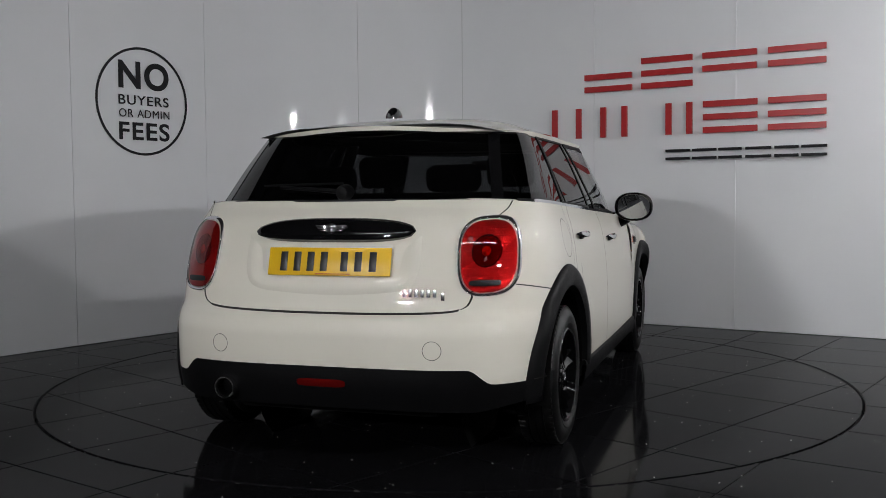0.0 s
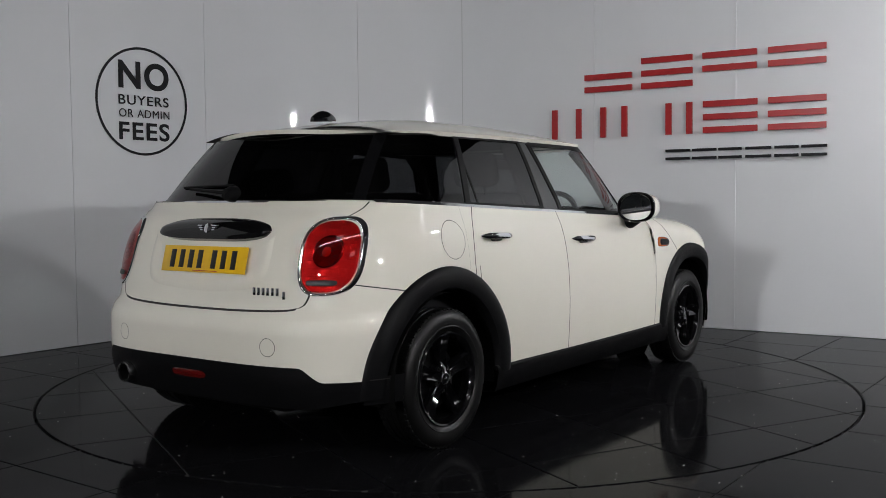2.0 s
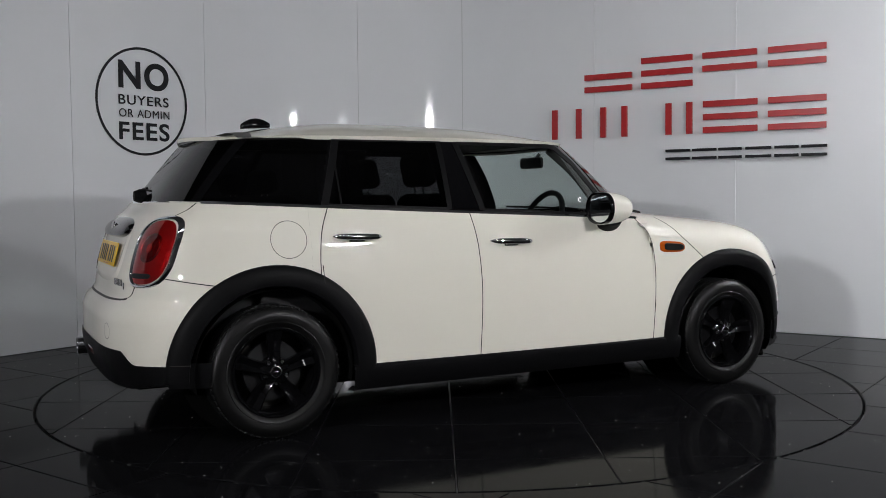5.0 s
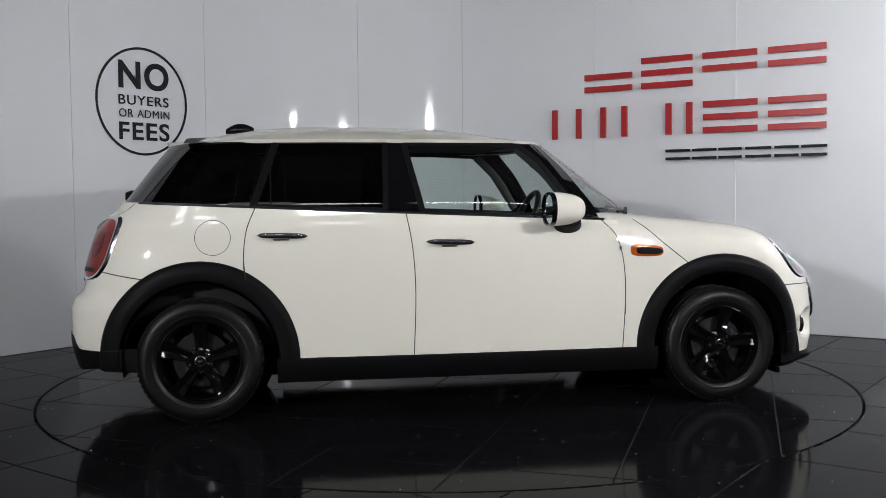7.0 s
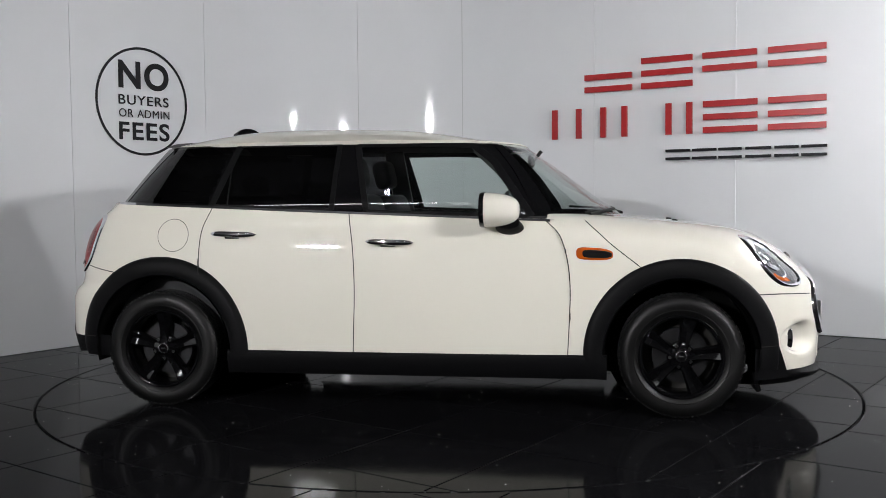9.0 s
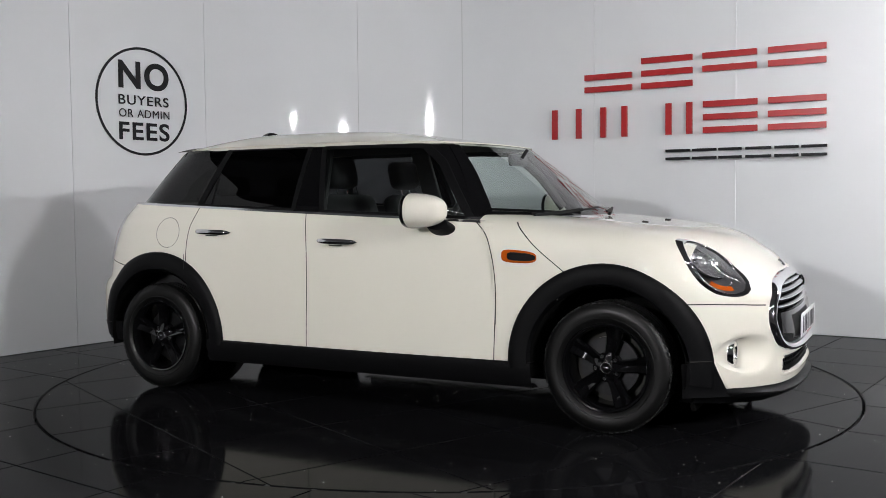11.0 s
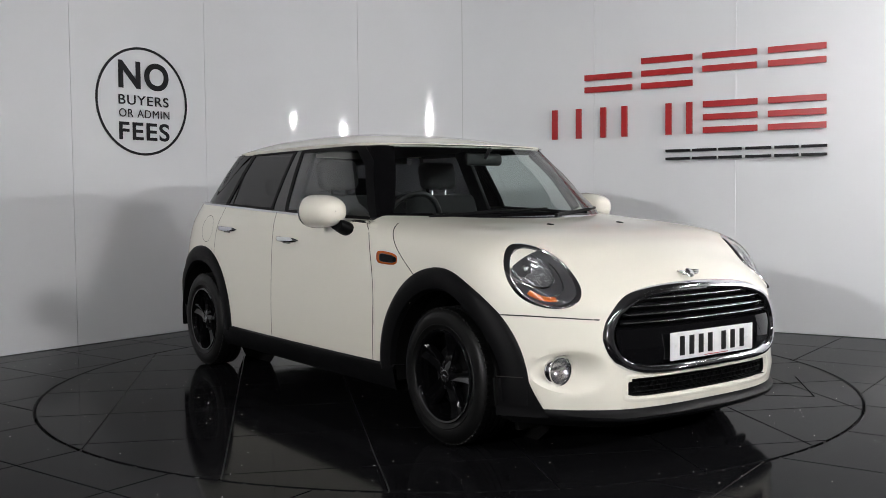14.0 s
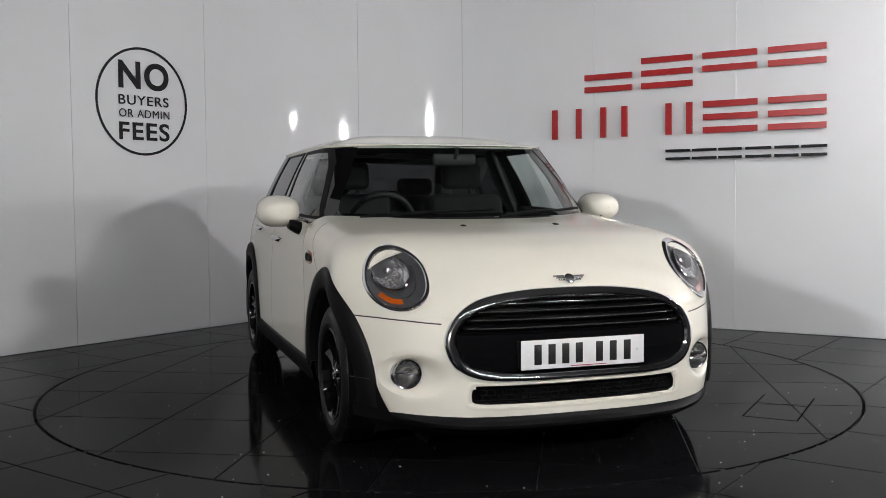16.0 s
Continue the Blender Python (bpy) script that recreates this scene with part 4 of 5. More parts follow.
def build_wheels():
    first = None
    for hx, side, spin in ((HUB_F, -1, 12), (HUB_R, -1, 0), (HUB_F, 1, 30), (HUB_R, 1, 50)):
        m = Matrix.Translation((hx, side * 0.748 + OFF.y, 0.293)) @ (Matrix() if side < 0 else pose(0, 0, 0, 0, 0, 180)) @ pose(0, 0, 0, 0, spin) @ Matrix.Scale(0.972, 4)
        if first is None:
            first = new("wheel")
            first.parent = car
            tagged(first, "black alloy wheel with five ridged spokes")
            wheel_mesh(first)
            first.matrix_basis = m
        else:
            w = copy_thing(first, m @ Matrix.Scale(1 / 0.972, 4))
            w.parent = car


# ---- shut lines and bright strips ----
def build_lines():
    def line(pts, width=0.0045, lift=0.0012, surf=None, mat_=None, name="shut_line", label="", thick=0.0):
        for side in (-1, 1):
            bm = fresh()
            ribbon(bm, pts, width, lift, surf, side, thick)
            piece(name, bm, mat_ or M_SHUT, None, label)
    line(B_LINE)
    line(C_LINE)
    line(A_LINE)
    line(WING_LINE)
    line([(-0.86, 0.293), (0.722, 0.272)], 0.008)
    # wing to bumper seam and rear bumper seam
    line([(1.575, 0.585), (1.70, 0.582), (1.80, 0.576), (1.875, 0.567)], 0.005)
    line(smooth_line([(-1.765, 0.712), (-1.68, 0.697), (-1.60, 0.684), (-1.565, 0.679)]), 0.0045)
    # joints in the black cladding
    line([(-1.110, 0.752), (-1.104, 0.672)], 0.004, 0.0215, name="cladding_seam")
    line([(1.605, 0.345), (1.695, 0.345)], 0.004, 0.0215, name="cladding_seam")
    line([(-1.765, 0.352), (-1.685, 0.352)], 0.004, 0.0215, name="cladding_seam")
    # chrome line under the side glass
    line([(-1.60, belt(-1.60) + 0.004), (-1.3, belt(-1.3) + 0.003), (-0.5, belt(-0.5)), (0.64, belt(0.64))], 0.012, 0.008, lambda x, z: stack_y(x, belt(x)) - 0.006, M_CHROME, "belt_strip", "thin chrome strip under the side windows", 0.008)
    # black frames round the side windows
    frame_w = lambda x, z: glass_y(x, z)
    line([(-0.262, 0.985), (-0.335, 1.316)], 0.030, 0.004, frame_w, M_CLAD, "window_frame", "", 0.006)
    line([(-0.335, 1.316), (0.0, 1.315), (0.262, 1.303)], 0.026, 0.004, frame_w, M_CLAD, "window_frame", "", 0.006)
    line([(0.255, 1.304), (0.355, 1.225), (0.55, 0.95)], 0.034, 0.004, frame_w, M_CLAD, "window_frame", "", 0.006)
    line([(-0.262, 0.982), (0.56, 0.947)], 0.018, 0.004, frame_w, M_CLAD, "window_frame", "", 0.006)
    line([(-0.440, 0.990), (-0.428, 1.322)], 0.026, 0.004, frame_w, M_CLAD, "window_frame", "", 0.006)
    line([(-0.950, 1.322), (-0.43, 1.322)], 0.020, 0.004, frame_w, M_CLAD, "window_frame", "", 0.006)
    line([(-1.068, 1.010), (-0.958, 1.322)], 0.034, 0.005, frame_w, M_CLAD, "window_frame", "", 0.006)
    line([(-1.065, 1.015), (-0.440, 0.990)], 0.018, 0.004, frame_w, M_CLAD, "window_frame", "", 0.006)
    line([(-0.985, 1.02), (-0.985, 1.20), (-0.955, 1.29)], 0.008, 0.003, frame_w, M_CLAD, "window_divider", "", 0.004)
    # rear window bottom strip
    bm = fresh()
    rows = []
    for i in range(61):
        y = -0.70 + 1.40 * i / 60
        x = GR + (glass_r(1.035) - GR) * max(0.0, 1 - (abs(y) / glass_w(1.035)) ** 2.65) ** (1 / 2.65)
        rows.append([(x - 0.004, y, 1.028), (x - 0.012, y, 1.031), (x - 0.010, y, 1.039), (x - 0.002, y, 1.042)])
    sheet(bm, rows)
    piece("rear_belt_strip", bm, M_CHROME, None, "thin chrome strip under the rear window")
    # dark band where the rear window meets the quarter windows
    for side in (-1, 1):
        bm = fresh()
        rows = []
        for i in range(19):
            z = 1.036 + (1.314 - 1.036) * i / 18
            row = []
            for d in (-0.012, 0.028):
                y = 0.60 - 0.28 * (z - 1.03) + d
                x = GR + (glass_r(z) - GR) * max(0.0, 1 - min(1, y / glass_w(z)) ** glass_n(z)) ** (1 / glass_n(z))
                row.append((x - 0.003, side * (y + 0.001), z))
            rows.append(row)
        sheet(bm, rows)
        piece("rear_pillar_band", bm, M_GLOSSBLACK)
    # black edge of the windscreen along the front pillars
    for side in (-1, 1):
        bm = fresh()
        rows = []
        for i in range(25):
            z = 0.952 + (1.312 - 0.952) * i / 24
            row = []
            for d in (-0.022, 0.022):
                y = min(0.705 - 0.52 * (z - 0.94) + d, glass_w(z) - 0.001)
                x = GF + (glass_f(z) - GF) * max(0.0, 1 - (y / glass_w(z)) ** GNF) ** (1 / GNF)
                row.append((x + 0.004, side * (y + 0.002), z))
            rows.append(row)
        sheet(bm, rows)
        piece("screen_edge", bm, M_GLOSSBLACK)
    # body shoulder closing up to the glass, all round the rear and sides
    for side in (-1, 1):
        bm = fresh()
        rows = []
        for i in range(81):
            x = -1.70 + 2.36 * i / 80
            z = belt(x)
            rows.append([(x, side * stack_y(x, z), z), (x, side * max(0, stack_y(x, z) - 0.02), z + 0.006), (x, side * max(0, glass_y(x, z + 0.01) - 0.02), z + 0.004)])
        sheet(bm, rows)
        piece("belt_shoulder", bm, M_PAINT)
    bm = fresh()
    rows = []
    for i in range(61):
        y = -0.77 + 1.54 * i / 60
        x = rear_x(y, 1.036)
        rows.append([(x, y, belt(x) - 0.002), (x + 0.03, y * 0.985, belt(x) + 0.003), (x + 0.16, y * 0.93, belt(x) + 0.001)])
    sheet(bm, rows)
    piece("tailgate_shoulder", bm, M_PAINT)
    # tailgate seam
    bm = fresh()
    pts = smooth_line([(0.575, 0.70), (0.570, 0.66), (0.545, 0.628), (0.47, 0.612), (0.25, 0.604), (0.0, 0.602), (-0.25, 0.604), (-0.47, 0.612), (-0.545, 0.628), (-0.570, 0.66), (-0.575, 0.70)], 8)
    rows = [[(rear_x(y, z + d) - 0.0015, y, z + d) for d in (-0.004, 0.004)] if abs(y) < 0.53 else [(rear_x(y + d, z) - 0.0015, y + d, z) for d in (0.004, -0.004)] for y, z in pts]
    sheet(bm, rows)
    piece("tailgate_seam", bm, M_SHUT)
    for side in (-1, 1):
        bm = fresh()
        pts = smooth_line([(0.640, 0.975), (0.66, 1.0), (0.67, 1.03)], 4)
        sheet(bm, [[(rear_x(y + d, z) - 0.0015, side * (y + d), z) for d in (-0.0025, 0.0025)] for y, z in pts])
        piece("tailgate_seam", bm, M_SHUT)
        # body caps in the rear bumper
        bm = fresh()
        oval_patch(bm, rear_x, -1, side * 0.445, 0.475, 0.036, 0.036, 2, 0, 0.001, 0, 0.94, 1.0, None, 36, 1)
        piece("towing_cap", bm, M_JOINT, None, "round towing-eye cap outline")


# ---- lamps ----
def build_tail_lamps():
    for side in (-1, 1):
        lamp = empty_part("tail_lamp", car, "red tail lamp in a chrome ring")
        cy, cz = side * 0.620, 0.822
        tilt = side * 0.06
        bm = fresh()
        oval_patch(bm, rear_x, -1, cy, cz, 0.110, 0.154, 2.9, tilt, 0.003, 0, 0.89, 1.0, bead(0.015), 72, 8)
        piece("chrome_ring", bm, M_CHROME, lamp, "chrome lamp surround")
        bm = fresh()
        oval_patch(bm, rear_x, -1, cy, cz, 0.096, 0.136, 2.8, tilt, 0.003, 0.0, 0, 1.0, lambda u: 0.004 * u ** 4, 64, 10)
        piece("bowl", bm, M_LAMPSILVER, lamp, "silver bowl behind the red lens")
        for k in range(7):  # optic ribs across the bowl
            bm = fresh()
            z = cz - 0.075 + 0.030 * k
            w = 0.078 * (1 - ((z - cz) / 0.150) ** 2) ** 0.5
            tube(bm, [(rear_x(cy + w * q, z) - 0.004, cy + w * q, z) for q in (-1, -0.6, -0.2, 0.2, 0.6, 1)], 0.0022, 6)
            piece("optic_rib", bm, M_LAMPSILVER, lamp)
        bm = fresh()
        oval_patch(bm, rear_x, -1, cy - side * 0.005, cz + 0.018, 0.050, 0.060, 2.0, 0, 0.007, 0.003, 0, 1.0, None, 40, 4)
        piece("round_light", bm, M_REDDARK, lamp, "dark red round inner light")
        bm = fresh()
        oval_patch(bm, rear_x, -1, cy - side * 0.005, cz + 0.018, 0.054, 0.064, 2.0, 0, 0.006, 0.0, 0.86, 1.0, bead(0.009), 40, 4)
        piece("round_rim", bm, M_SILVER, lamp)
        bm = fresh()
        oval_patch(bm, rear_x, -1, cy - side * 0.005, cz + 0.018, 0.016, 0.019, 2.0, 0, 0.010, 0.006, 0, 1.0, None, 24, 4)
        piece("bulb", bm, M_AMBER, lamp)
        bm = fresh()
        oval_patch(bm, rear_x, -1, cy, cz, 0.096, 0.136, 2.8, tilt, 0.008, 0.016, 0, 1.0, None, 64, 10)
        piece("lens", bm, M_REDLENS, lamp, "glossy red lens").visible_shadow = False
        bm = fresh()
        oval_patch(bm, rear_x, -1, cy, cz - 0.100, 0.055, 0.011, 4.0, 0, 0.0185, 0.002, 0, 1.0, None, 40, 3)
        piece("reversing_light", bm, M_DARKMETAL, lamp, "pale reversing light strip")


def build_headlamps():
    for side in (-1, 1):
        lamp = empty_part("headlamp", car, "oval headlamp in a chrome ring")
        cy, cz = side * HEAD[0], HEAD[1]
        ry, rz, tilt = HEAD[2], HEAD[3], side * HEAD_TILT
        bm = fresh()
        oval_patch(bm, front_x, 1, cy, cz, ry, rz, 2, tilt, 0.004, 0, 0.86, 1.0, bead(0.016), 72, 8)
        piece("chrome_ring", bm, M_CHROME, lamp, "chrome headlamp surround")
        bm = fresh()
        oval_patch(bm, front_x, 1, cy, cz, ry, rz, 2, tilt, 0.0035, 0.0, 0.0, 0.87, lambda u: -0.06 * math.cos(u * math.pi / 2), 56, 8)
        piece("bowl", bm, M_LAMPGREY, lamp, "grey headlamp bowl")
        # round reflector: fluted bowl
        fy, fz = cy + side * 0.014, cz + 0.022
        fx = front_x(fy, fz) - 0.018
        bm = fresh()
        rows = []
        rnd = random.Random(11)
        for i in range(7):
            r = 0.016 + 0.046 * i / 6
            row = []
            for k in range(26):
                a = 2 * math.pi * (k + 0.5 * (i % 2)) / 26
                yy, zz = fy + side * r * math.cos(a), fz + r * math.sin(a)
                row.append((front_x(yy, zz) - 0.012 - 0.042 * (1 - (i / 6) ** 2) + rnd.uniform(-0.0035, 0.0035), yy, zz))
            rows.append(row)
        sheet(bm, rows, True)
        piece("reflector", bm, M_REFLECT, lamp, "faceted bright reflector", smooth=False)
        bm = fresh()
        lathe(bm, [(0.0, 0.010), (0.014, 0.006), (0.018, -0.012), (0.018, -0.05)], 20, "X", (fx - 0.035, fy, fz))
        piece("bulb_shield", bm, M_SILVER, lamp)
        bm = fresh()
        rows = []
        for i in range(25):
            a = 2 * math.pi * i / 24
            rows.append([(front_x(fy + side * rr * math.cos(a), fz + rr * math.sin(a)) - 0.011 + dx, fy + side * rr * math.cos(a), fz + rr * math.sin(a)) for rr, dx in ((0.062, 0.0), (0.065, 0.006), (0.070, 0.001))])
        sheet(bm, rows)
        piece("reflector_ring", bm, M_CHROME, lamp)
        # amber turn light low in the bowl, with a bright tray inboard
        bm = fresh()
        rows = []
        for i in range(17):
            a = radians((236 if side < 0 else 246) + 58 * i / 16)
            row = []
            for rho in (0.62, 0.74, 0.85):
                y, z = oval(cy, cz, ry * rho, rz * rho, 2, a, tilt * 0.6)
                row.append((front_x(y, z) - 0.006, y, z))
            rows.append(row)
        sheet(bm, rows)
        piece("turn_light", bm, M_AMBER, lamp, "amber turn light")
        bm = fresh()
        rows = []
        for i in range(17):
            a = radians((180 - 60 if side > 0 else -60) + 120 * i / 16)
            row = []
            for rho in (0.62, 0.72, 0.83):
                y, z = oval(cy, cz, ry * rho, rz * rho, 2, a, tilt)
                row.append((front_x(y, z) - 0.018, y, z))
            rows.append(row)
        sheet(bm, rows)
        piece("side_tray", bm, M_SILVER, lamp, "satin tray inside the headlamp")
        bm = fresh()
        oval_patch(bm, front_x, 1, cy, cz, ry * 0.88, rz * 0.88, 2, tilt, 0.006, 0.010, 0, 1.0, None, 56, 8)
        piece("lens", bm, M_LENS, lamp, "clear headlamp lens").visible_shadow = False
        # fog lamp in a scooped pocket
        fog = empty_part("fog_lamp", car, "round fog lamp in a scooped bumper pocket")
        gx, gy, gz = 1.754, side * 0.640, 0.366
        bm = fresh()
        rows = []
        for i in range(9):
            u = max(0, i - 1) / 7
            row = []
            lip = 1.17 if i == 0 else 0.97
            for k in range(56):
                a = 2 * math.pi * k / 56
                oy, oz = side * 0.625 + 0.125 * lip * math.cos(a), FOG[1] + 0.088 * lip * math.sin(a)
                ox = front_x(oy, min(oz, CREASE - 0.001)) + 0.0015
                iy, iz = gy + 0.060 * math.cos(a), gz + 0.060 * math.sin(a)
                e = math.sin(u * math.pi / 2)
                row.append((ox + (gx - ox) * u ** 1.3, oy + (iy - oy) * e, oz + (iz - oz) * e))
            rows.append(row)
        sheet(bm, rows, True)
        piece("pocket", bm, M_PAINT, fog, "cream-white scooped pocket")
        bm = fresh()
        lathe(bm, [(0.048, 0.002), (0.052, 0.012), (0.058, 0.014), (0.063, 0.006), (0.063, -0.01)], 40, "X", (gx, gy, gz))
        piece("chrome_ring", bm, M_CHROME, fog)
        bm = fresh()
        lathe(bm, [(0.0, -0.035), (0.02, -0.033), (0.04, -0.018), (0.050, 0.004)], 32, "X", (gx, gy, gz))
        piece("reflector", bm, M_SILVER, fog)
        bm = fresh()
        box(bm, gx - 0.002, gy, gz + 0.006, 0.012, 0.094, 0.013, 0.003)
        piece("light_bar", bm, M_SILVER, fog)
        bm = fresh()
        lathe(bm, [(0.0, 0.012), (0.03, 0.010), (0.049, 0.004)], 32, "X", (gx, gy, gz))
        piece("lens", bm, M_LENS, fog).visible_shadow = False


def winged_badge(bm, x, z, face, lean):
    """Plain disc with two plain swept bars."""
    m = Matrix.Translation((x, 0, z)) @ pose(0, 0, 0, 0, lean)
    n0 = len(bm.verts)
    lathe(bm, [(0.0, 0.006), (0.018, 0.006), (0.022, 0.003), (0.022, -0.004)], 28, "X")
    for s in (-1, 1):
        for j, (dz, w) in enumerate(((0.012, 0.045), (0.003, 0.036), (-0.006, 0.026))):
            box(bm, 0, s * (0.022 + w / 2), dz, 0.005, w, 0.006, 0.001)
    bm.verts.ensure_lookup_table()
    bmesh.ops.transform(bm, verts=bm.verts[n0:], matrix=m @ Matrix.Scale(face, 4, (1, 0, 0)))


def build_front():
    grille = empty_part("grille", car, "black slatted grille in a chrome surround")
    k = len(GRILLE)

    def ring_row(scale, lift):
        return [(front_x(y * scale, 0.515 + (z - 0.515) * scale) + lift, y * scale, 0.515 + (z - 0.515) * scale) for y, z in GRILLE]
    bm = fresh()
    rows = []
    for s, lift in ((1.03, -0.004), (1.025, 0.008), (1.0, 0.018), (0.94, 0.021), (0.87, 0.016), (0.82, 0.004), (0.80, -0.03)):
        rows.append([(front_x(y * (1 - (1 - s) * 0.36), 0.515 + (z - 0.515) * s) + lift, y * (1 - (1 - s) * 0.36), 0.515 + (z - 0.515) * s) for y, z in GRILLE])
    sheet(bm, rows, True)
    piece("surround", bm, M_CHROME, grille, "chrome grille surround")
    bm = fresh()
    rows = []
    for s in (0.95, 0.6, 0.2, 0.01):
        rows.append([(front_x(y * s, 0.515 + (z - 0.515) * s) - 0.045, y * s, 0.515 + (z - 0.515) * s) for y, z in GRILLE])
    sheet(bm, rows, True)
    piece("backing", bm, M_SHUT, grille, "dark grille backing")

    def width_at(z):
        ys = [y for y, q in GRILLE if abs(q - z) < 0.02 and y > 0]
        return float(np.interp(z, [q for y, q in GRILLE_HALF], [y for y, q in GRILLE_HALF])) if ys else 0.3
    for z in (0.640, 0.613, 0.583, 0.552):
        bm = fresh()
        w = width_at(z) * 0.90
        rows = []
        for i in range(41):
            y = -w + 2 * w * i / 40
            x = front_x(y, z) - 0.004
            rows.append([(x - 0.03, y, z - 0.010), (x - 0.004, y, z - 0.012), (x + 0.004, y, z - 0.006), (x + 0.003, y, z), (x - 0.006, y, z + 0.007), (x - 0.03, y, z + 0.009)])
        sheet(bm, rows)
        piece("slat", bm, M_GLOSSBLACK, grille, "gloss black grille slat")
        bm = fresh()
        rows = []
        for i in range(41):
            y = (-w + 2 * w * i / 40) * 0.97
            x = front_x(y, z) - 0.004
            rows.append([(x + 0.0042, y, z - 0.0065), (x + 0.0062, y, z - 0.004), (x + 0.0034, y, z - 0.001)])
        sheet(bm, rows)
        piece("slat_edge", bm, M_SILVER, grille, "bright edge of the slat")
    # gloss bumper bar behind the plate
    bm = fresh()
    rows = []
    for i in range(41):
        u = -1 + 2 * i / 40
        row = []
        for z, d in ((0.378, -0.02), (0.386, 0.000), (0.43, 0.003), (0.49, 0.003), (0.525, 0.002), (0.535, -0.02)):
            y = u * (width_at(max(0.372, z)) * 0.92)
            row.append((front_x(y, z) + d, y, z))
        rows.append(row)
    sheet(bm, rows)
    piece("bumper_bar", bm, M_GLOSSBLACK, grille, "gloss black bar behind the plate")
    # lower grille
    low = empty_part("lower_grille", car, "black mesh lower grille in the bumper")
    bm = fresh()
    rows = []
    for sy, sz, d in ((0.985, 0.90, -0.012), (0.975, 0.88, -0.03), (0.9, 0.9, -0.05), (0.3, 0.3, -0.05), (0.01, 0.01, -0.05)):
        rows.append([(front_x(y * sy, 0.30 + (z - 0.30) * sz) + d, y * sy, 0.30 + (z - 0.30) * sz) for y, z in LOW_GRILLE])
    sheet(bm, rows, True)
    piece("backing", bm, M_CLAD, low)
    bm = fresh()
    rows = []
    for sy, sz, d in ((1.05, 1.42, 0.0005), (1.035, 1.25, 0.003), (1.015, 1.10, 0.002), (1.0, 1.0, -0.003), (0.985, 0.90, -0.013)):
        rows.append([(front_x(y * sy, 0.30 + (z - 0.30) * sz) + d, y * sy, 0.30 + (z - 0.30) * sz) for y, z in LOW_GRILLE])
    sheet(bm, rows, True)
    piece("frame", bm, M_PAINT, low, "cream-white flange round the mesh")
    for z in (0.279, 0.298, 0.317):
        bm = fresh()
        rows = []
        for i in range(33):
            y = -0.40 + 0.80 * i / 32
            x = front_x(y, z) - 0.022
            rows.append([(x, y, z - 0.0025), (x + 0.006, y, z), (x, y, z + 0.0025)])
        sheet(bm, rows)
        piece("bar", bm, M_CLAD, low)
    bm = fresh()
    for r, z in enumerate((0.2885, 0.3075)):
        for i in range(26):
            y = -0.39 + 0.03 * i + (0.015 if r else 0)
            box(bm, front_x(y, z) - 0.022, y, z, 0.008, 0.005, 0.018)
    box(bm, front_x(0, 0.27) - 0.024, 0, 0.2695, 0.006, 0.78, 0.003)
    piece("mesh", bm, M_CLAD, low)
    plate("front_number_plate", 1.989, 0.448, 1, M_PLATE, "white number plate with dark bars")
    bm = fresh()
    winged_badge(bm, 1.868, 0.722, 1, -42)
    piece("bonnet_badge", bm, M_SILVER, None, "small silver winged badge")


def plate(name, x, z, face, material, label, lean=0.0):
    p = empty_part(name, car, label)
    m = Matrix.Translation((x, 0, z)) @ pose(0, 0, 0, 0, lean)
    bm = fresh()
    box(bm, 0, 0, 0, 0.005, 0.520, 0.111, 0.002)
    bmesh.ops.transform(bm, verts=bm.verts, matrix=m)
    piece("plate_board", bm, material, p)
    for y in (-0.192, -0.134, -0.077, -0.02, 0.066, 0.125, 0.186):
        bm = fresh()
        box(bm, face * 0.0032, -face * y * -1, 0, 0.0016, 0.030, 0.077, 0.0006)
        bmesh.ops.transform(bm, verts=bm.verts, matrix=m)
        piece("plate_bar", bm, M_BAR, p)
    bm = fresh()
    box(bm, face * 0.003, face * 0.02, -0.049, 0.0012, 0.15, 0.003)
    bmesh.ops.transform(bm, verts=bm.verts, matrix=m)
    piece("maker_strip", bm, M_RED, p)
    if face > 0:
        for y in (-0.232, 0.232):
            bm = fresh()
            lathe(bm, [(0.0, 0.0045), (0.006, 0.004), (0.007, 0.0)], 12, "X", (x, y, z))
            piece("plate_screw", bm, M_PLATE, p)


